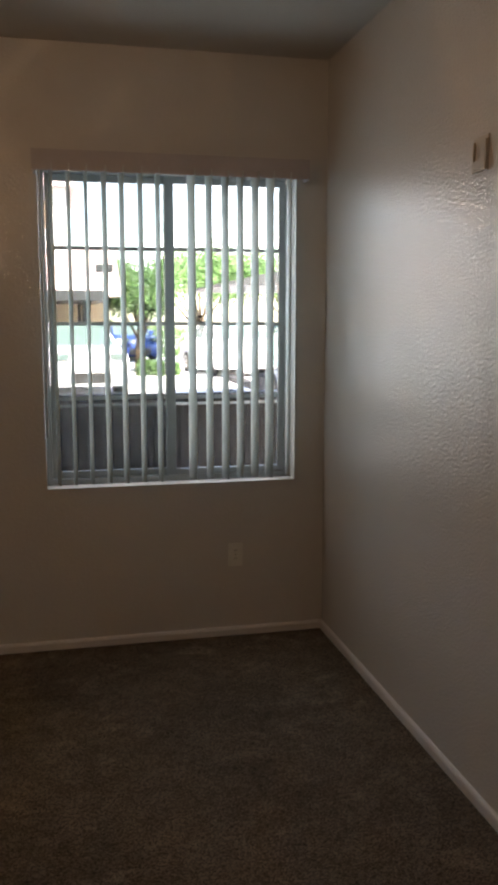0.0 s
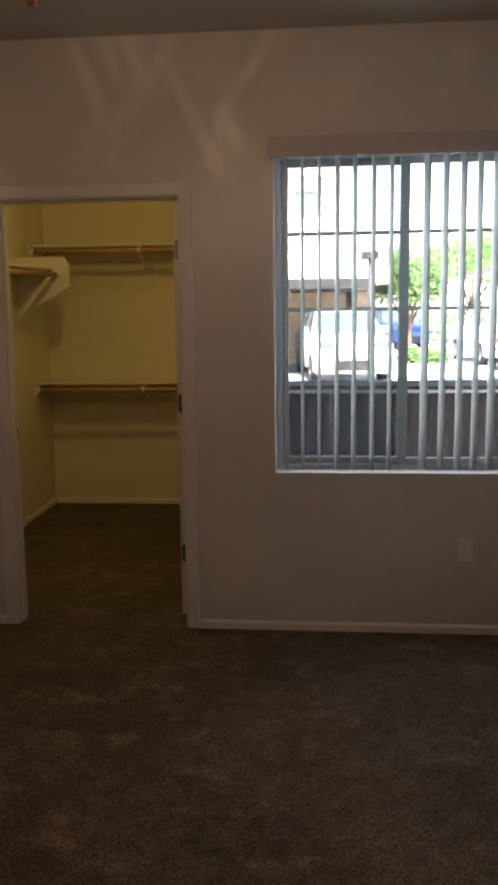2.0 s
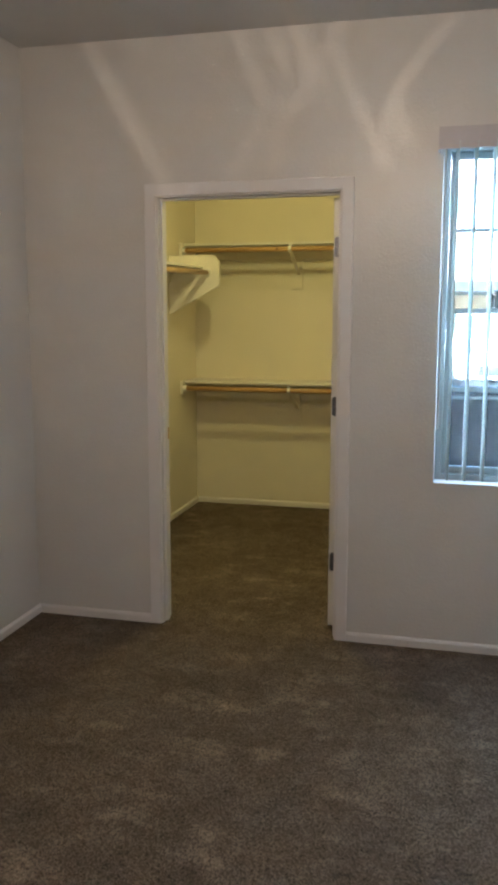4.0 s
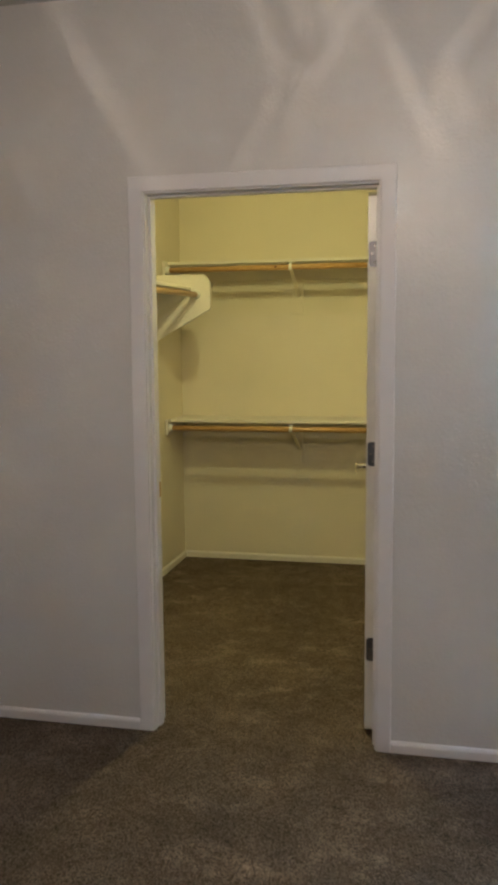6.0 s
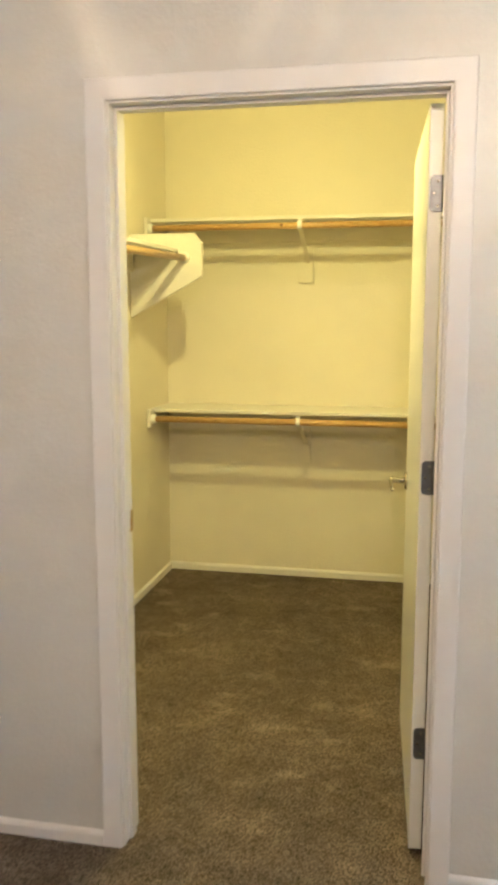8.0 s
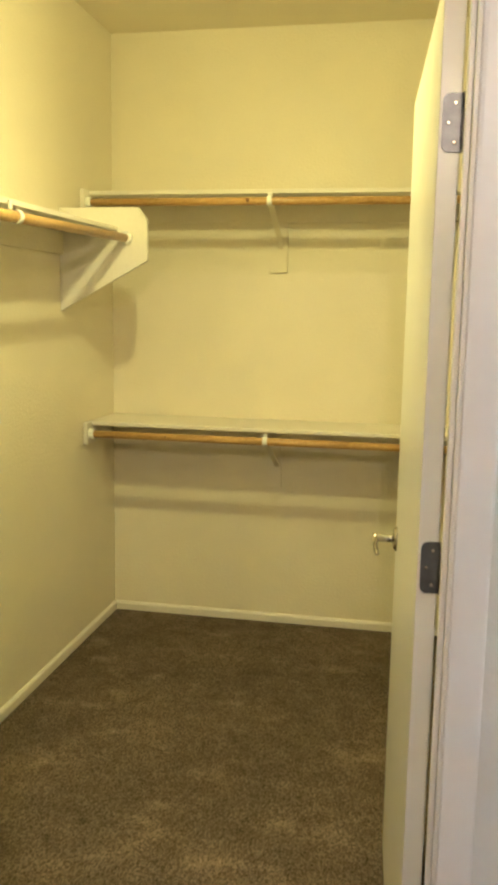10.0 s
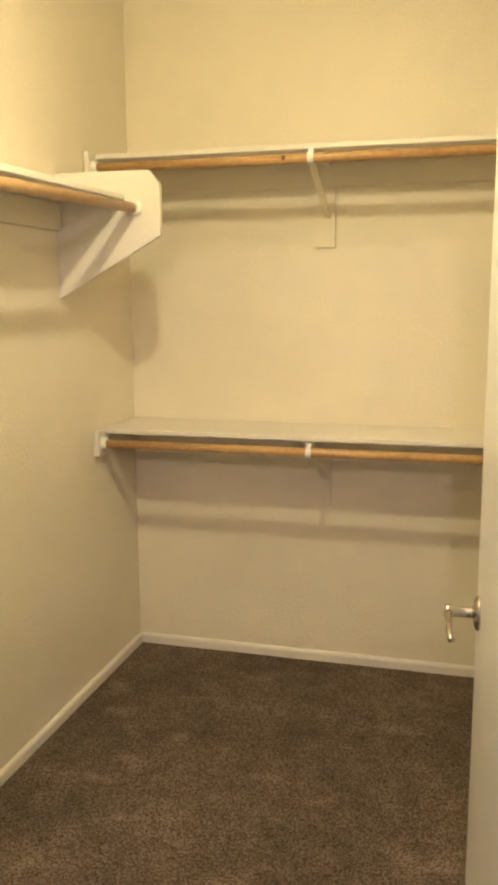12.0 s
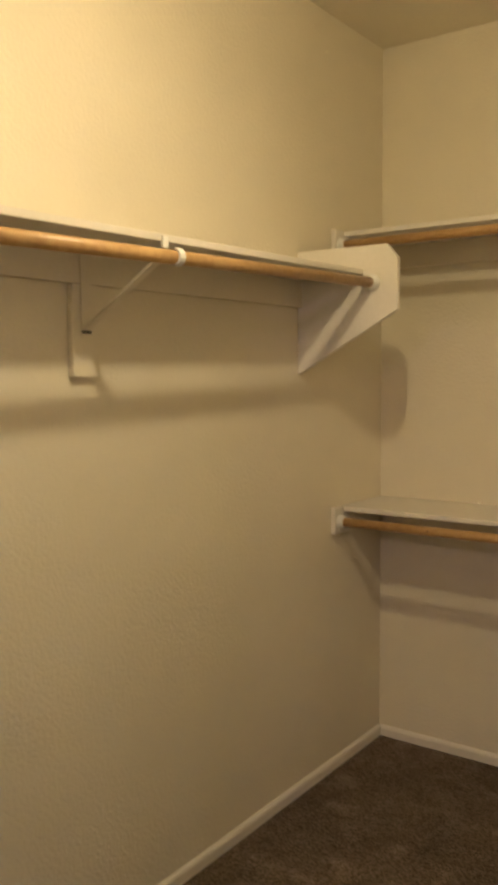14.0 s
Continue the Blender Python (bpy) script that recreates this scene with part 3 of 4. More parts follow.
def back_shelf(top, rod_drop, label):
    x0, x1 = XL + 0.002, XCR - 0.002
    fy = 6.325
    ob = thing("closet_shelf", (x0, YC, top), label, "shelf", "closet shelves")
    zu = top - 0.018
    bm = nb()
    box(bm, x0, x1, fy, YC - 0.001, zu, top, 0.003)
    under(part("shelf_board", bm, M_SHELF), ob)
    bm = nb()
    box(bm, x0 + 0.02, x1 - 0.02, YC - 0.019, YC - 0.001, zu - 0.088, zu - 0.001, 0.001)
    under(part("cleat", bm, M_CLOSET), ob)
    rz, ry = top - rod_drop, 6.293
    bm = nb()
    tube(bm, (x0 + 0.020, ry, rz), (x1 - 0.020, ry, rz), R, sides=24)
    under(part("closet_rod", bm, M_ROD, None, "varnished pine closet rod with a few knots"), ob)
    kx, kr = (-1.316, 0.009) if top > 1.5 else (-1.669, 0.004)
    bm = nb()
    turned(bm, [(kr, 0), (kr * 0.8, -0.0012), (kr * 0.4, -0.0016)], (kx, ry - R + 0.0012, rz + 0.002), 12, "Y")
    under(part("knot", bm, M_KNOT), ob)
    for xa, xb in ((x0, x0 + 0.018), (x1 - 0.018, x1)):
        bm = nb()
        prism(bm, [(6.258, zu - 0.080), (6.365, zu - 0.080), (6.365, zu - 0.001), (fy - 0.001, zu - 0.001), (fy - 0.001, top + 0.001), (6.258, top + 0.001)], "x", xa, xb)
        bmesh.ops.bevel(bm, geom=list(bm.edges), offset=0.0015, segments=1, affect="EDGES")
        under(part("end_block", bm, M_SHELF), ob)
        bm = nb()
        xs = xb if xa == x0 else xa
        sg = 1 if xa == x0 else -1
        turned(bm, [(0.026, 0.0), (0.026, sg * 0.005), (0.023, sg * 0.010), (0.0225, sg * 0.021), (0.019, sg * 0.021)], (xs, ry, rz), 20, "X")
        under(part("rod_socket", bm, M_PLASTIC), ob)
    px = -1.238
    bm = nb()
    pw = 0.041 if top > 1.5 else 0.034
    box(bm, px - pw, px + pw, YC - 0.019, YC - 0.001, top - 0.328, zu - 0.0895, 0.002)
    under(part("mounting_plate", bm, M_CLOSET), ob)
    shelf_bracket(ob, fy, YC - 0.020, zu - 0.001, (ry, rz), px + 0.014, "x")
    return ob


back_shelf(2.012, 0.053, "cream closet shelf with pine rod, high on the back wall")
back_shelf(1.001, 0.053, "cream closet shelf with pine rod, waist-high on the back wall")

# left shelf with its end panel
ob = thing("closet_shelf_left", (XL, Y2 + 0.9, 1.84), "cream closet shelf with pine rod on the side wall", "shelf", "closet shelves")
ob.name = "closet_shelf"
TOP, FX, EY = 1.828, -1.792, 6.035
bm = nb()
box(bm, XL + 0.001, FX, Y2 + 0.002, EY - 0.001, TOP - 0.018, TOP, 0.003)
for v in bm.verts:
    v.co.z += (v.co.y - 5.65) * 0.010
under(part("shelf_board", bm, M_SHELF), ob)
bm = nb()
box(bm, XL + 0.001, XL + 0.019, Y2 + 0.02, EY - 0.001, TOP - 0.107, TOP - 0.019, 0.001)
under(part("cleat", bm, M_CLOSET), ob)
bm = nb()
prism(bm, [(XL + 0.002, 1.907), (-1.711, 1.907), (-1.672, 1.861), (-1.672, 1.698), (XL + 0.004, 1.495), (XL + 0.002, 1.495)], "y", EY, EY + 0.018)
bmesh.ops.bevel(bm, geom=list(bm.edges), offset=0.0012, segments=1, affect="EDGES")
under(part("end_panel", bm, M_SHELF, None, "cream painted end panel with clipped corners"), ob)
RX, RZ = -1.760, 1.787
bm = nb()
tube(bm, (RX, Y2 + 0.02, RZ - 0.043), (RX, EY - 0.010, RZ), R, sides=24)
under(part("closet_rod", bm, M_ROD, None, "varnished pine closet rod"), ob)
bm = nb()
turned(bm, [(0.027, 0.0), (0.027, -0.006), (0.0235, -0.011), (0.023, -0.022), (0.019, -0.022)], (RX, EY, RZ), 20, "Y")
under(part("rod_socket", bm, M_PLASTIC), ob)
bm = nb()
box(bm, XL + 0.001, XL + 0.019, 4.998, 5.080, TOP - 0.335, TOP - 0.108, 0.002)
under(part("mounting_plate", bm, M_CLOSET), ob)
shelf_bracket(ob, FX, XL + 0.020, TOP - 0.019, (RX, RZ - 0.020), 5.036, "y", 0.038)

# ---- closet lamp ----
BX, BY, BZ = BULB
cl = thing("ceiling_lamp", (BX, BY, H + 0.035), "bare bulb in a white porcelain lampholder on the closet ceiling", "lamp")
bm = nb()
turned(bm, [(0.058, -0.001), (0.058, -0.012), (0.045, -0.035), (0.030, -0.055), (0.028, -0.105), (0.018, -0.105)], (BX, BY, H + 0.035), 28)
under(part("lampholder", bm, M_PLASTIC), cl)
bm = nb()
turned(bm, [(0.014, 0.09), (0.016, 0.075), (0.030, 0.045), (0.036, 0.015), (0.036, -0.01), (0.028, -0.032), (0.012, -0.042)], (BX, BY, BZ + 0.01), 28)
under(part("bulb", bm, M_GLOBE), cl)

# ---- window ----
win = tagged(new("window_1"), "white-framed sliding window with slim horizontal bars, outside glare behind it", "window", "", "structure")
win.location = (WX0, YF + 0.09, WZ0)
FY0, FY1 = YF + 0.085, YF + 0.145
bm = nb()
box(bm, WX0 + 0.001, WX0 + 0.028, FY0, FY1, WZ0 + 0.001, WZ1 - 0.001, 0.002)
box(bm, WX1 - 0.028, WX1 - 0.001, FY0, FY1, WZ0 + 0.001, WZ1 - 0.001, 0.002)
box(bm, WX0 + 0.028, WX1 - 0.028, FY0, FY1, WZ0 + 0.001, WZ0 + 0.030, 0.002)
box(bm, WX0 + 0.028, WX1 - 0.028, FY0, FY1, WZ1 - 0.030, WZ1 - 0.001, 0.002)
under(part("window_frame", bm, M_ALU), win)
SX = 0.485
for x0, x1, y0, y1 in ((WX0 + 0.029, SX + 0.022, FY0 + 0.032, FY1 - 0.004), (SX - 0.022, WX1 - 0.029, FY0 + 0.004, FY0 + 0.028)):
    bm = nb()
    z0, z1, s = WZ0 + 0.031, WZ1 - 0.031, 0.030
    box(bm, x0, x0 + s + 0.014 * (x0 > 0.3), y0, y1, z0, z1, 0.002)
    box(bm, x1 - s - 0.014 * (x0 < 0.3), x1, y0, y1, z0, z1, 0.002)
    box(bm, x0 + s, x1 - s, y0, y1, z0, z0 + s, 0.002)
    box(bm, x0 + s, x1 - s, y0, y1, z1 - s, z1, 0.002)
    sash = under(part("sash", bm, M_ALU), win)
    ym = (y0 + y1) / 2
    bm = nb()
    for z in (1.865, 1.520, 1.172):
        box(bm, x0 + s, x1 - s, ym - 0.006, ym + 0.002, z - 0.009, z + 0.009)
    if x0 < 0.3:
        box(bm, 0.185 - 0.006, 0.185 + 0.006, ym - 0.0065, ym + 0.0015, z0 + s, z1 - s)
    g = part("glazing_bars", bm, M_ALU)
    g.parent = sash
    bm = nb()
    box(bm, x0 + s - 0.004, x1 - s + 0.004, ym + 0.004, ym + 0.008, z0 + s - 0.004, z1 - s + 0.004)
    g = part("pane", bm, M_GLASS)
    g.visible_shadow = False
    g.parent = sash
bm = nb()
box(bm, WX0 + 0.001, WX1 - 0.001, YF - 0.004, FY0, WZ0 + 0.0005, WZ0 + 0.004, 0.001)
under(part("window_sill", bm, M_TRIM), win)
bm = nb()
box(bm, WX0 + 0.03, SX - 0.02, FY1 + 0.002, FY1 + 0.003, WZ0 + 0.03, WZ1 - 0.03)
# screen over the sliding half
under(part("insect_screen", bm, M_SCREEN), win)

# ---- vertical blinds ----
blinds = thing("vertical_blinds", (WX0, YF, 2.25), "white vinyl vertical blinds turned open under a mauve-grey valance", "blinds")
VY = YF - 0.055
bm = nb()
prism(bm, [(VY - 0.040, 2.170), (VY - 0.036, 2.170), (VY - 0.036, 2.254), (YF - 0.001, 2.254), (YF - 0.001, 2.258), (VY - 0.040, 2.258)], "x", WX0 - 0.020, WX1 + 0.036)
box(bm, WX0 - 0.020, WX0 - 0.017, VY - 0.036, YF - 0.001, 2.170, 2.254)
box(bm, WX1 + 0.033, WX1 + 0.036, VY - 0.036, YF - 0.001, 2.170, 2.254)
under(part("valance", bm, M_VAL, None, "mauve-grey vinyl valance"), blinds)
bm = nb()
box(bm, WX0 - 0.014, WX1 + 0.030, VY - 0.018, VY + 0.018, 2.215, 2.245, 0.003)
under(part("headrail", bm, M_ALU), blinds)
VX = [-0.045, 0.027, 0.102, 0.180, 0.256, 0.338, 0.415, 0.566, 0.646, 0.721, 0.791, 0.861, 0.932, 1.022]
rngv = random.Random(4)
for i, x in enumerate(VX):
    w, n = 0.0445, 6
    turn = VANE_TURN + rngv.uniform(-2.5, 2.5) + (8 if i == 7 else 0)
    if i >= 13:
        turn -= 12
    bm = nb()
    m = Matrix.Translation((x, VY, 0)) @ pose(0, 0, 0, 0, 0, turn)
    zb = 0.800 + rngv.uniform(-0.003, 0.003)
    grid = []
    for k in range(n + 1):
        u = (k / n * 2 - 1)
        for z in (zb, 2.200):
            for d in (0.0, 0.0012):
                grid.append(bm.verts.new(m @ Vector((u * w, 0.007 * (1 - u * u) + d, z))))
    for k in range(n):
        q = grid[4 * k:4 * k + 8]
        for f in ((0, 4, 6, 2), (1, 3, 7, 5), (2, 6, 7, 3), (0, 1, 5, 4)):
            fc = bm.faces.new([q[j] for j in f])
            fc.smooth = True
    bm.faces.new([grid[j] for j in (0, 2, 3, 1)])
    bm.faces.new([grid[-4 + j] for j in (0, 1, 3, 2)])
    bmesh.ops.recalc_face_normals(bm, faces=bm.faces)
    vane = under(part("vane", bm, M_VANE), blinds)
    bm = nb()
    box(bm, x - 0.004, x + 0.004, VY - 0.002, VY + 0.002, 2.196, 2.218)
    c = part("carrier", bm, M_PLASTIC)
    c.parent = vane
bm = nb()
tube(bm, (WX0 + 0.010, VY - 0.030, 2.20), (WX0 + 0.012, VY - 0.030, 1.02), 0.0035, sides=8)
under(part("wand", bm, M_PLASTIC), blinds)

# ---- outlet ----
out = thing("wall_outlet", (0.776, YF, 0.406), "white duplex outlet with cover plate, low on the wall", "outlet")
bm = nb()
box(bm, 0.741, 0.811, YF - 0.006, YF - 0.0005, 0.349, 0.463, 0.0022)
under(part("cover_plate", bm, M_PLASTIC), out)
for dz in (-0.020, 0.020):
    bm = nb()
    pts = []
    for k in range(20):
        a = 2 * math.pi * k / 20
        pts.append((0.776 + max(-0.0135, min(0.0135, 0.017 * math.cos(a))), 0.406 + dz + 0.0165 * math.sin(a)))
    prism(bm, pts, "y", YF - 0.0085, YF - 0.006)
    rec = under(part("socket", bm, M_PLASTIC), out)
    for dx, hh in ((-0.006, 0.0045), (0.006, 0.0035)):
        bm = nb()
        box(bm, 0.776 + dx - 0.0011, 0.776 + dx + 0.0011, YF - 0.0088, YF - 0.0084, 0.406 + dz + 0.003 - hh, 0.406 + dz + 0.003 + hh)
        s_ = part("slot", bm, M_DARK)
        s_.parent = rec
bm = nb()
turned(bm, [(0.0032, 0), (0.0032, -0.001), (0.002, -0.0015)], (0.776, YF - 0.006, 0.406), 10, "Y")
under(part("screw", bm, M_NICKEL), out)

# ---- remote holder on the side wall ----
rh = thing("remote_control_holder", (XR, 2.51, 2.01), "small beige plastic remote cradle high on the wall", "holder")
bm = nb()
box(bm, XR - 0.004, XR - 0.0005, 2.468, 2.552, 1.980, 2.083, 0.0012)
under(part("back_plate", bm, M_BEIGE), rh)
bm = nb()
box(bm, XR - 0.012, XR - 0.0045, 2.468, 2.474, 1.980, 2.070, 0.0015)
box(bm, XR - 0.012, XR - 0.0045, 2.546, 2.552, 1.980, 2.070, 0.0015)
box(bm, XR - 0.012, XR - 0.0045, 2.474, 2.546, 1.980, 1.987, 0.0015)
box(bm, XR - 0.012, XR - 0.0095, 2.474, 2.546, 1.987, 2.015, 0.0015)
under(part("tray", bm, M_BEIGE), rh)

# ---- ceiling fan with its light ----
FXc, FYc = -0.45, 1.90
fan = thing("ceiling_fan", (FXc, FYc, H), "brass ceiling fan with wooden blades and a cut-glass light", "ceiling fan")
bm = nb()
turned(bm, [(0.065, 0.0), (0.065, -0.02), (0.03, -0.05), (0.012, -0.055), (0.012, -0.10), (0.05, -0.11), (0.105, -0.125), (0.115, -0.15), (0.115, -0.20), (0.09, -0.225), (0.05, -0.235), (0.05, -0.27), (0.06, -0.285), (0.06, -0.30)], (FXc, FYc, H - 0.001), 40)
under(part("motor_housing", bm, M_BRASS), fan)
for k in range(5):
    bm = nb()
    outline = []
    for u, w in ((0.16, 0.045), (0.22, 0.058), (0.40, 0.064), (0.55, 0.066), (0.61, 0.060), (0.63, 0.045)):
        outline.append((u, w))
    outline = outline + [(u, -w) for u, w in reversed(outline)]
    prism(bm, outline, "z", -0.003, 0.003)
    m = Matrix.Translation((FXc, FYc, H - 0.195)) @ pose(0, 0, 0, 0, 0, 72 * k + 20) @ pose(0, 0, 0, 10, 0, 0)
    bmesh.ops.transform(bm, matrix=m, verts=bm.verts)
    blade = under(part("blade", bm, M_BLADE), fan)
    bm = nb()
    prism(bm, [(0.09, 0.012), (0.16, 0.03), (0.22, 0.03), (0.22, -0.03), (0.16, -0.03), (0.09, -0.012)], "z", -0.008, -0.0035)
    bmesh.ops.transform(bm, matrix=m, verts=bm.verts)
    iron = part("blade_iron", bm, M_BRASS)
    iron.parent = blade

# cut-glass globe: frosted, with clear wedge-shaped cuts. Each cut is given by the streak that its light throws on the
# window wall, from (x, z) to (x, z), and the streak's width at both ends; the same pattern repeats every quarter turn
LZ, RG = 2.30, 0.13
CUTS = [
    (-1.06, 3.55, -0.64, 2.50, 0.034, 0.085), (-1.10, 3.55, -0.78, 2.55, 0.034, 0.060), (-1.03, 2.80, -0.86, 2.42, 0.034, 0.070),
    (-0.52, 2.74, -0.76, 2.36, 0.060, 0.034), (-1.75, 2.80, -1.27, 2.03, 0.050, 0.125), (-0.58, 2.64, -0.34, 2.13, 0.024, 0.050), (-0.34, 2.40, -0.33, 2.17, 0.018, 0.026),
    (-0.06, 2.74, -0.34, 2.38, 0.045, 0.026), (-2.28, 1.78, -1.86, 0.94, 0.070, 0.110), (-0.88, 2.38, -1.01, 2.12, 0.020, 0.034),
    (-0.79, 2.42, -0.83, 2.15, 0.018, 0.030),
    (-0.32, 2.45, -0.24, 2.22, 0.030, 0.070),
    (0.30, 2.58, 0.17, 2.36, 0.050, 0.030), (0.75, 2.62, 0.60, 2.36, 0.060, 0.025), (-1.95, 2.35, -1.78, 2.05, 0.020, 0.060),
    (-0.95, 0.65, -0.76, 0.585, 0.080, 0.110), (-0.98, 0.40, -0.82, 0.41, 0.060, 0.090), (-1.12, -0.38, -0.91, -0.52, 0.120, 0.160),
    (-1.25, -1.38, -0.98, -1.42, 0.110, 0.150), (-0.88, -2.50, -0.66, -2.40, 0.160, 0.200), (-1.70, -0.60, -1.50, -0.85, 0.08, 0.13),
    (-0.62, -0.85, -0.40, -0.75, 0.070, 0.110), (0.10, -1.10, 0.30, -1.25, 0.06, 0.10), (-1.60, -2.6, -1.1, -2.9, 0.10, 0.22),
]
NA, NE = 1120, 440
E0, E1 = -math.pi / 2 + 0.03, math.pi / 2 - 0.46
az = 2 * np.pi * (np.arange(NA) + 0.5) / NA
el = E0 + (E1 - E0) * (np.arange(NE) + 0.5) / NE
AZ, EL = np.meshgrid(az, el, indexing="ij")
open_, soft_ = np.zeros(AZ.shape, bool), np.zeros(AZ.shape, bool)
for quarter in range(4):
    a = AZ + quarter * np.pi / 2
    ux, uy, uz = np.cos(EL) * np.cos(a), np.cos(EL) * np.sin(a), np.sin(EL)
    far_ = uy > 0.30
    k = np.where(far_, (YF - FYc) / np.where(far_, uy, 1.0), 0.0)
    px_, pz_ = FXc + ux * k, LZ + uz * k
    for ax, az_, bx, bz, wa, wb in CUTS:
        lx, lz = bx - ax, bz - az_
        n2 = lx * lx + lz * lz
        t = ((px_ - ax) * lx + (pz_ - az_) * lz) / n2
        d = ((px_ - ax) * lz - (pz_ - az_) * lx) / math.sqrt(n2)
        w = wa + (wb - wa) * t
        soft_ |= far_ & (t >= -0.08) & (t <= 1.06) & (np.abs(d) < w * 0.62)
        open_ |= far_ & (t >= 0) & (t <= 1) & (np.abs(d - w * 0.28) < w * 0.20 + 0.004)
soft_ &= ~open_
corner_a = 2 * np.pi * np.arange(NA) / NA
corner_e = E0 + (E1 - E0) * np.arange(NE + 1) / NE
CA, CE = np.meshgrid(corner_a, corner_e, indexing="ij")
points = np.stack([FXc + RG * np.cos(CE) * np.cos(CA), FYc + RG * np.cos(CE) * np.sin(CA), LZ + RG * np.sin(CE)], -1).reshape(-1, 3)
# lower cap, added in denser glass to weaken the lamp on the floor
low_ = EL < radians(-49)
for name, mask, mat, lab in (("light_globe", ~open_ & ~soft_ & ~low_, M_SHADE, "frosted cut-glass light globe"), ("globe_dim_cap", ~open_ & ~soft_ & low_, M_DIM_CAP, "denser glass cap added to dim the light on the floor"), ("shallow_facet", soft_, M_SOFTCUT, ""), ("cut_facet", open_, M_CUT, "")):
    ii, jj = np.nonzero(mask)
    i2 = (ii + 1) % NA
    quads = np.stack([ii * (NE + 1) + jj, i2 * (NE + 1) + jj, i2 * (NE + 1) + jj + 1, ii * (NE + 1) + jj + 1], -1)
    used, back = np.unique(quads, return_inverse=True)
    me = bpy.data.meshes.new(name)
    me.from_pydata(points[used].tolist(), [], back.reshape(-1, 4).tolist())
    me.materials.append(mat)
    g = under(new(name, me), fan)
    if lab:
        g["label"] = lab
    else:
        g["kind"] = "stuff"
bm = nb()
turned(bm, [(0.03, 0.0), (0.060, 0.01), (0.060, 0.03), (0.03, 0.035)], (FXc, FYc, LZ + 0.108), 24)
under(part("light_fitter", bm, M_BRASS), fan)
for (cx, cy, zb) in (CHAIN,):
    bm = nb()
    tube(bm, (cx, cy, zb + 0.03), (cx, cy, 2.171), 0.0012, sides=6)
    chain = under(part("pull_chain", bm, M_BRASS), fan)
    bm = nb()
    turned(bm, [(0.003, 0.042), (0.007, 0.037), (0.0105, 0.024), (0.0125, 0.011), (0.011, 0.004), (0.005, 0.0)], (cx, cy, zb), 16)
    k = part("knob", bm, M_KNOB, None, "orange-brown wooden knob")
    k.parent = chain

# ---- outside ----
bm = nb()
box(bm, -60, 60, YF + 0.17, 160, -0.20, -0.12)
structure("ground", bm, M_ASPH, "sun-bleached concrete parking ground")
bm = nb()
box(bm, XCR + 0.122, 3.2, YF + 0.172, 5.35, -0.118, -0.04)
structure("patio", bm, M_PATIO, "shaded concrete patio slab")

fence = thing("patio_fence", (0, 5.4, -0.12), "low weathered grey wooden patio fence with a dark top rail", "fence")
bm = nb()
box(bm, -0.26, 3.1, 5.38, 5.44, 1.035, 1.082, 0.004)
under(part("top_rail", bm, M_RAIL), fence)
bm = nb()
box(bm, -0.26, 3.1, 5.372, 5.379, 1.008, 1.026, 0.002)
under(part("rail", bm, M_ALU, None, "thin pale metal rail"), fence)
rngf = random.Random(2)
x = -0.26
while x < 3.1:
    w = 0.138
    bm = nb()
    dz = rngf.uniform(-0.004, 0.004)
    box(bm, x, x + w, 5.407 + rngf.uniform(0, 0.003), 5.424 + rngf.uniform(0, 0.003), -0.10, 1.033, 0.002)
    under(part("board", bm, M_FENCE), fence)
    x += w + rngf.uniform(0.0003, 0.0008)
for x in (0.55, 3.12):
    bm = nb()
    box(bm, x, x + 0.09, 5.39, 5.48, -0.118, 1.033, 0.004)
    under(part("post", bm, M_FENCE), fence)


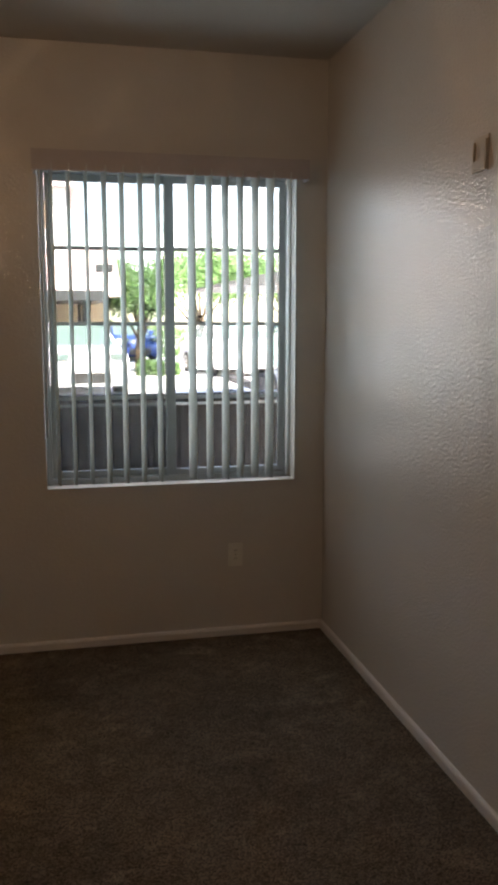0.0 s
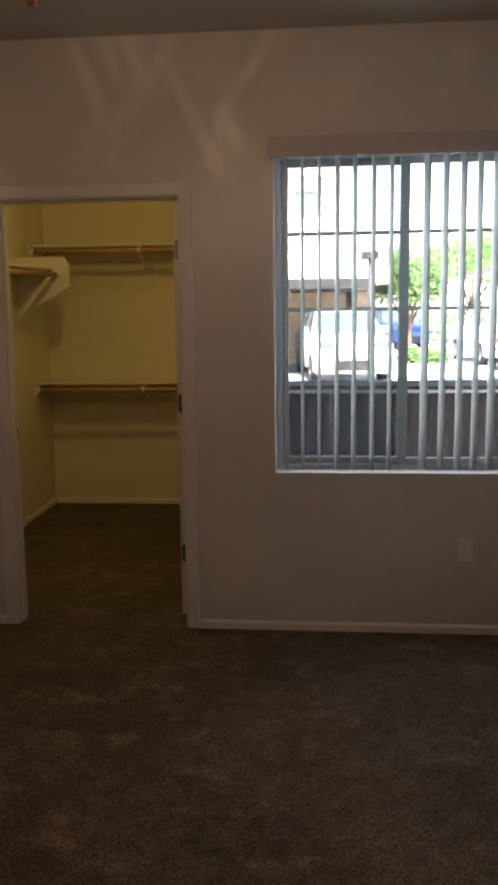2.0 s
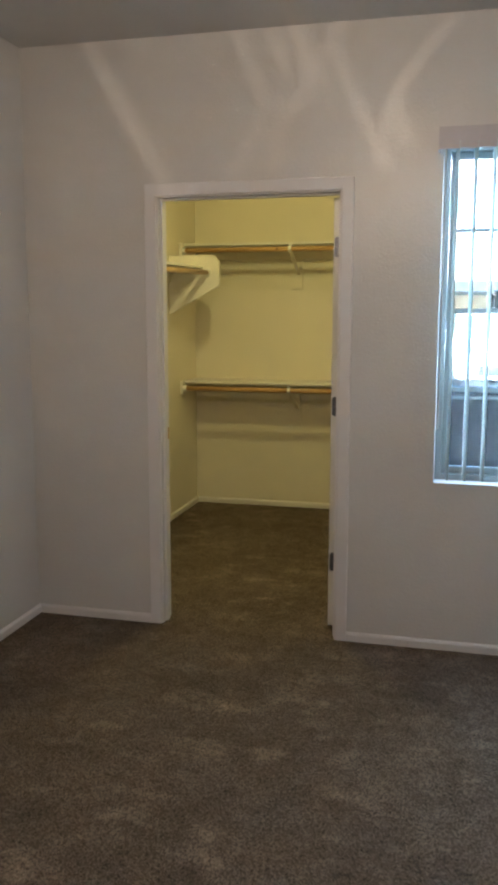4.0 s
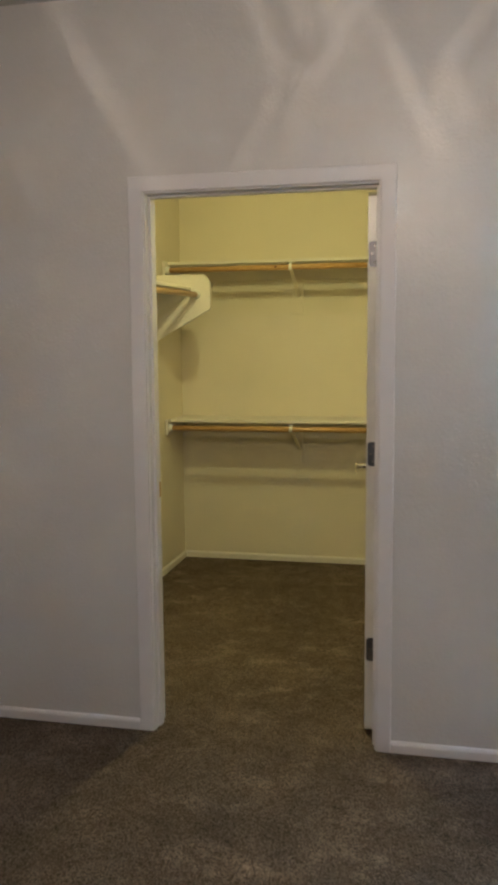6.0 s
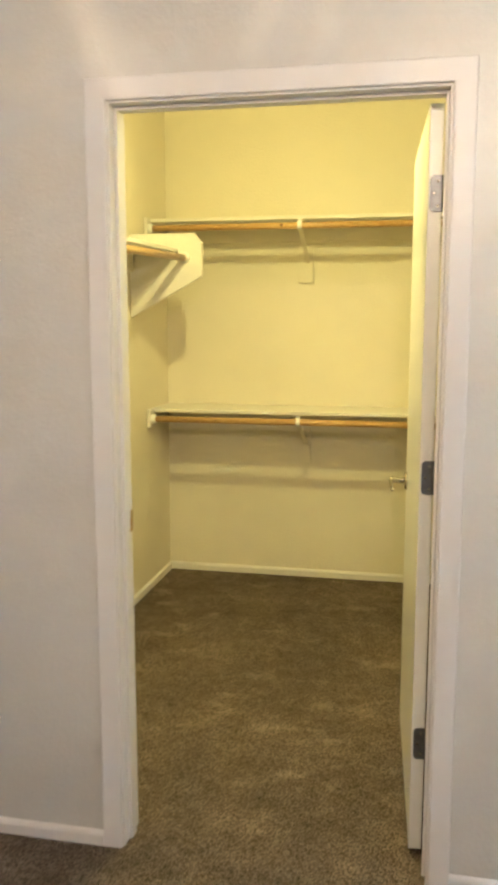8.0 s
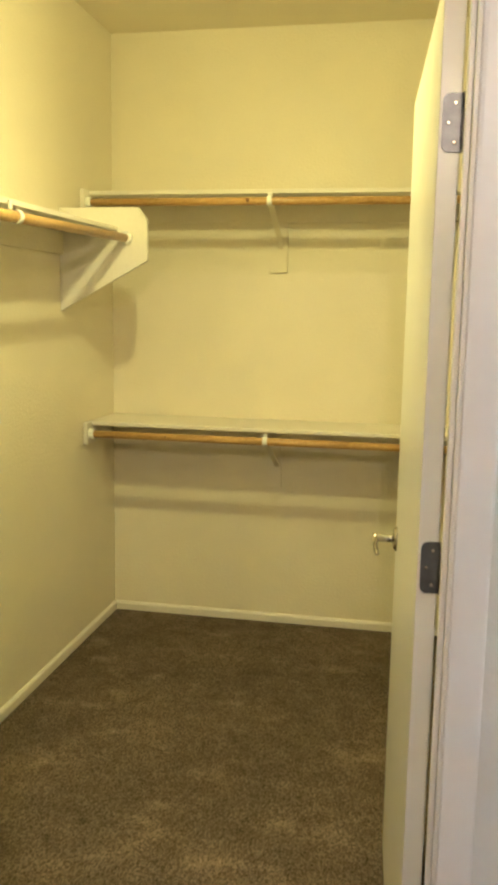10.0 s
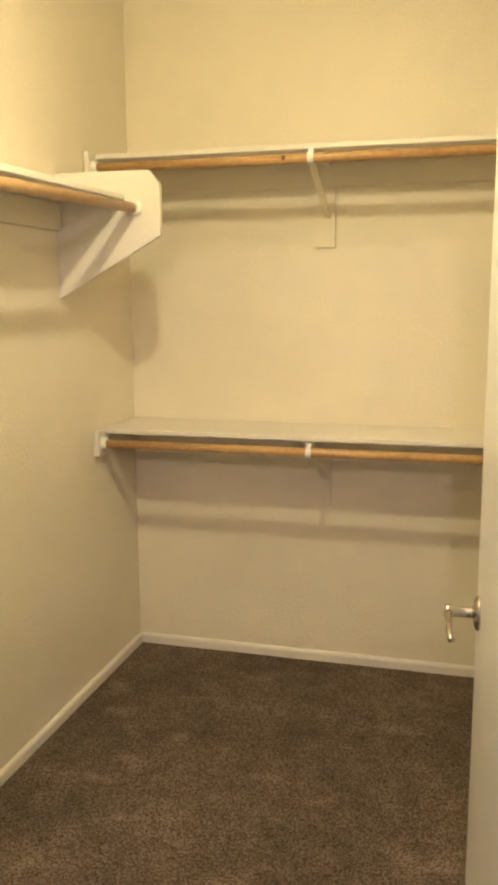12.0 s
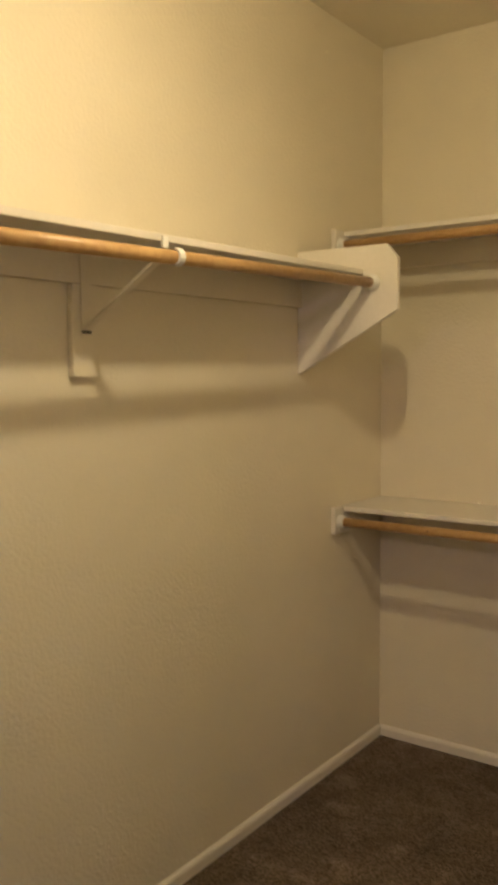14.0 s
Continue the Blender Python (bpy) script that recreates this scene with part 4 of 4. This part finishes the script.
def car(at, turn, paint, label, wagon=False):
    """A parked car, 4.5 m long, its nose towards -y before turning."""
    ob = thing("parked_car", (0, 0, 0), label, "car", "parked cars")
    bm = nb()
    low = [(-2.18, 0.20), (-2.26, 0.45), (-2.22, 0.82), (-2.05, 0.95), (-1.15, 1.08), (1.75, 1.12), (2.15, 1.04), (2.25, 0.6), (2.2, 0.25)]
    prism(bm, low, "x", -0.88, 0.88)
    bmesh.ops.bevel(bm, geom=list(bm.edges), offset=0.05, segments=2, affect="EDGES")
    for f in bm.faces:
        f.smooth = True
    part("body", bm, paint, ob)
    bm = nb()
    back = 2.1 if wagon else 1.7
    base = [(-1.20, 1.06), (back, 1.10)]
    roof = [(-0.45, 1.55), (back - (0.25 if wagon else 0.6), 1.56)]
    lo = [bm.verts.new((sx * 0.82, y, z)) for sx in (-1, 1) for y, z in base]
    hi = [bm.verts.new((sx * 0.64, y, z)) for sx in (-1, 1) for y, z in roof]
    for f in ((lo[0], lo[2], hi[2], hi[0]), (lo[1], hi[1], hi[3], lo[3]), (lo[0], hi[0], hi[1], lo[1]), (lo[2], lo[3], hi[3], hi[2]), (hi[0], hi[2], hi[3], hi[1]), (lo[0], lo[1], lo[3], lo[2])):
        bm.faces.new(f)
    bmesh.ops.recalc_face_normals(bm, faces=bm.faces)
    part("window_glass", bm, M_CGLASS, ob, "dark tinted windows")
    bm = nb()
    box(bm, -0.66, 0.66, -0.50, back - (0.2 if wagon else 0.55), 1.545, 1.59, 0.02)
    for sx in (-1, 1):
        tube(bm, (sx * 0.81, -1.20, 1.07), (sx * 0.65, -0.45, 1.56), 0.03, sides=6)
        tube(bm, (sx * 0.81, 0.35, 1.08), (sx * 0.66, 0.3, 1.56), 0.03, sides=6)
        tube(bm, (sx * 0.81, back, 1.10), (sx * 0.65, back - (0.25 if wagon else 0.6), 1.56), 0.04, sides=6)
    part("roof", bm, paint, ob)
    for sx in (-1, 1):
        for y in (-1.4, 1.35):
            bm = nb()
            turned(bm, [(0.20, -0.11), (0.31, -0.11), (0.33, -0.07), (0.33, 0.07), (0.31, 0.11), (0.20, 0.11)], (sx * 0.79, y, 0.33), 24, "X")
            wheel = part("wheel", bm, M_TYRE, ob)
            bm = nb()
            turned(bm, [(0.20, sx * 0.10), (0.19, sx * 0.115), (0.06, sx * 0.105), (0.04, sx * 0.12)], (sx * 0.79, y, 0.33), 16, "X")
            part("rim", bm, M_RIM, wheel)
        bm = nb()
        box(bm, sx * 0.62 - 0.16, sx * 0.62 + 0.16, -2.262, -2.12, 0.80, 0.93, 0.02)
        part("headlight", bm, M_CGLASS, ob)
        bm = nb()
        box(bm, sx * 0.68 - 0.12, sx * 0.68 + 0.12, 2.16, 2.26, 0.66, 0.82, 0.02)
        part("tail_light", bm, M_TAIL, ob)
        bm = nb()
        box(bm, sx * 0.96 - 0.09, sx * 0.96 + 0.09, -0.86, -0.74, 1.08, 1.22, 0.02)
        part("mirror", bm, paint, ob)
    bm = nb()
    box(bm, -0.45, 0.45, -2.275, -2.15, 0.28, 0.51, 0.01)
    part("grille", bm, M_DARK, ob)
    bm = nb()
    box(bm, -0.17, 0.17, -2.286, -2.2755, 0.33, 0.45, 0.003)
    part("number_plate", bm, M_STEEL, ob)
    ob.matrix_world = Matrix.Translation(at) @ pose(0, 0, 0, 0, 0, turn)
    return ob


G = -0.12
car((0.42, 21.35, G), 8, M_CARW, "white parked sedan nose-out under the carport")
car((-2.10, 21.0, G), 8, M_CARW, "white parked van-like car in the sun", True)
car((-4.3, 20.5, G), 14, M_CARS, "silver parked car under the carport")
car((5.2, 26.5, G), 186, M_CARW, "white parked car seen from behind, red tail lights")
car((7.7, 26.8, G), 180, M_CARS, "silver parked car across the lot", True)
car((2.9, 37.0, G), 12, M_BLUE, "blue parked car across the lot")


def carport(at, width, depth, height, label, rise=0.0):
    ob = thing("carport", at, label, "carport")
    x, y, z = at
    bm = nb()
    if rise:
        prism(bm, [(-0.1, height - 0.05), (width, height - 0.05), (width, height + rise), (-0.1, height)], "y", -0.05, depth)
    else:
        box(bm, -0.1, width, -0.05, depth, height - 0.24, height, 0.01)
    part("roof", bm, M_STEEL, ob)
    for px in ((width - 1.6, width - 0.5) if rise else (0.4, width - 0.5)):
        for py in (0.6, depth - 0.6):
            bm = nb()
            tube(bm, (px, py, 0), (px, py, height - 0.2), 0.05, sides=10)
            part("post", bm, M_STEEL, ob)
    return ob


carport((-8.0, 20.6, G), 9.2, 5.0, 2.355, "long dark steel carport over parked cars")
carport((2.97, 14.4, G), 7.0, 4.5, 2.31, "dark steel carport with a roof that rises to one side", 1.5)


def building(at, w, d, h, wall, label, trim=None):
    ob = thing("apartment_building", at, label, "building")
    bm = nb()
    box(bm, 0, w, 0, d, 0, h)
    part("wall", bm, wall, ob)
    bm = nb()
    prism(bm, [(-0.6, h), (d + 0.6, h), (d / 2, h + 1.6)], "x", -0.5, w + 0.5)
    part("roof", bm, M_ROOF, ob)
    nfl = int(h // 2.7)
    for fl in range(nfl):
        for k in range(int(w // 3.2)):
            bm = nb()
            x0, z0 = 1.0 + k * 3.2, 0.95 + fl * 2.75
            box(bm, x0 - 0.08, x0 + 1.38, -0.04, -0.002, z0 - 0.08, z0 + 1.28)
            wdw = part("window", bm, trim or M_TRIM, ob)
            bm = nb()
            box(bm, x0, x0 + 0.63, -0.05, -0.042, z0, z0 + 1.2)
            box(bm, x0 + 0.67, x0 + 1.3, -0.05, -0.042, z0, z0 + 1.2)
            part("pane", bm, M_CGLASS, wdw)
    return ob


building((-14.0, 31.0, G), 15.4, 9.0, 2.95, M_STUCCO, "low pale stucco building with a broad clay roof")
building((-12.2, 46.0, G), 13.0, 9.0, 8.4, M_STUCCO, "pale three-storey stucco apartment building with brown window trim", M_TAN)
building((-9.0, 25.6, G), 10.4, 4.0, 2.35, M_TAN, "low tan stucco garage block behind the carport")


def tree(at, height, crown, label, seed):
    rng = random.Random(seed)
    ob = thing("tree", at, label, "tree", "trees beyond the lot")
    bm = nb()
    tube(bm, (0, 0, 0), (0.08, 0.03, height * 0.45), 0.16, 0.10, 10)
    tips = []
    for k in range(9):
        a = 2 * math.pi * k / 9 + rng.uniform(-0.3, 0.3)
        z0 = height * rng.uniform(0.28, 0.45)
        t = Vector((math.cos(a) * crown * rng.uniform(0.45, 0.8), math.sin(a) * crown * rng.uniform(0.45, 0.8), height * rng.uniform(0.62, 0.95)))
        tube(bm, (0.06, 0.02, z0), t, 0.06, 0.015, 6)
        tips.append(t)
    part("trunk", bm, M_BARK, ob)
    vs, fs = [], []
    for _ in range(9000):
        c = rng.choice(tips) + Vector((rng.gauss(0, crown * 0.24), rng.gauss(0, crown * 0.24), rng.gauss(0, height * 0.07)))
        u = Vector((rng.gauss(0, 1), rng.gauss(0, 1), rng.gauss(0, 1))).normalized()
        v = u.orthogonal().normalized()
        s = rng.uniform(0.05, 0.11)
        n0 = len(vs)
        vs += [c - u * s, c + v * s * 0.45, c + u * s, c - v * s * 0.45]
        fs.append((n0, n0 + 1, n0 + 2, n0 + 3))
    me = bpy.data.meshes.new("crown")
    me.from_pydata([tuple(v) for v in vs], [], fs)
    me.materials.append(M_LEAF)
    c = new("crown", me)
    c.parent = ob
    c["kind"] = "stuff"
    return ob


tree((2.6, 27.5, G), 3.3, 1.0, "bright green leafy tree beyond the parking lot", 3)
tree((5.4, 32.5, G), 4.1, 1.9, "bright green leafy tree beyond the parking lot", 5)
tree((9.0, 32.0, G), 4.6, 2.3, "bright green leafy tree beyond the parking lot", 7)


def hedge(at, w, d, h, seed, label):
    rng = random.Random(seed)
    ob = thing("hedge", at, label, "hedge")
    vs, fs = [], []
    for _ in range(int(3500 * w / 4)):
        x, y = rng.uniform(0, w), rng.uniform(0, d)
        c = Vector((x, y, rng.uniform(0.02, h * (0.8 + 0.25 * noise.noise(Vector((x, y, seed)))))))
        u = Vector((rng.gauss(0, 1), rng.gauss(0, 1), rng.gauss(0, 1))).normalized()
        v = u.orthogonal().normalized()
        s = rng.uniform(0.05, 0.10)
        n0 = len(vs)
        vs += [c - u * s, c + v * s * 0.5, c + u * s, c - v * s * 0.5]
        fs.append((n0, n0 + 1, n0 + 2, n0 + 3))
    me = bpy.data.meshes.new("leaves")
    me.from_pydata([tuple(v) for v in vs], [], fs)
    me.materials.append(M_LEAF)
    c = new("leaves", me)
    c.parent = ob
    c["kind"] = "stuff"
    return ob


hedge((2.4, 25.6, G), 1.3, 0.7, 0.5, 3, "low leafy hedge along the parking lot")
hedge((2.0, 38.0, G), 18.0, 1.5, 1.7, 4, "tall green hedge at the back of the lot")

# lamp pole
pole = thing("street_lamp", (0.92, 16.5, G), "slim grey lamp pole in the parking lot", "street lamp")
bm = nb()
tube(bm, (0, 0, 0), (0, 0, 2.55), 0.045, 0.035, 12)
part("pole", bm, M_STEEL, pole)
bm = nb()
box(bm, -0.16, 0.16, -0.10, 0.10, 2.55, 2.70, 0.02)
part("lamp_head", bm, M_STEEL, pole)

# motorcycle
moto = thing("motorcycle", (2.86, 12.0, G), "dark parked motorcycle with a chrome engine and tail box", "motorcycle")
for y in (-0.70, 0.72):
    bm = nb()
    turned(bm, [(0.23, -0.05), (0.29, -0.055), (0.315, 0), (0.29, 0.055), (0.23, 0.05)], (0, y, 0.315), 24, "X")
    wheel = part("wheel", bm, M_TYRE, moto)
    bm = nb()
    turned(bm, [(0.06, -0.05), (0.06, 0.05)], (0, y, 0.315), 12, "X")
    for k in range(8):
        a = math.pi * 2 * k / 8
        tube(bm, (0, y, 0.315), (0, y + 0.235 * math.cos(a), 0.315 + 0.235 * math.sin(a)), 0.006, sides=5)
    part("rim", bm, M_RIM, wheel)
bm = nb()
prism(bm, [(-0.15, 0.30), (0.30, 0.30), (0.34, 0.55), (0.10, 0.66), (-0.18, 0.58)], "x", -0.15, 0.15)
part("engine", bm, M_RIM, moto)
bm = nb()
prism(bm, [(-0.32, 0.68), (0.05, 0.66), (0.10, 0.80), (-0.10, 0.92), (-0.30, 0.86)], "x", -0.14, 0.14)
bmesh.ops.bevel(bm, geom=list(bm.edges), offset=0.03, segments=2, affect="EDGES")
part("tank", bm, M_TYRE, moto)
bm = nb()
prism(bm, [(0.08, 0.66), (0.70, 0.76), (0.72, 0.84), (0.30, 0.76), (0.10, 0.78)], "x", -0.13, 0.13)
bmesh.ops.bevel(bm, geom=list(bm.edges), offset=0.02, segments=2, affect="EDGES")
part("seat", bm, M_TYRE, moto)
bm = nb()
for sx in (-1, 1):
    tube(bm, (sx * 0.09, -0.70, 0.315), (sx * 0.09, -0.42, 0.98), 0.02, sides=8)
    tube(bm, (sx * 0.05, -0.40, 0.98), (sx * 0.36, -0.26, 1.08), 0.014, sides=8)
part("fork", bm, M_RIM, moto)
bm = nb()
prism(bm, [(-0.50, 1.02), (-0.48, 1.02), (-0.30, 1.48), (-0.32, 1.48)], "x", -0.20, 0.20)
part("windscreen", bm, M_CGLASS, moto)
bm = nb()
turned(bm, [(0.03, -0.14), (0.08, -0.10), (0.09, 0.0)], (0, -0.46, 0.86), 16, "Y")
part("headlight", bm, M_RIM, moto)
moto.rotation_euler = (0, 0, radians(25))
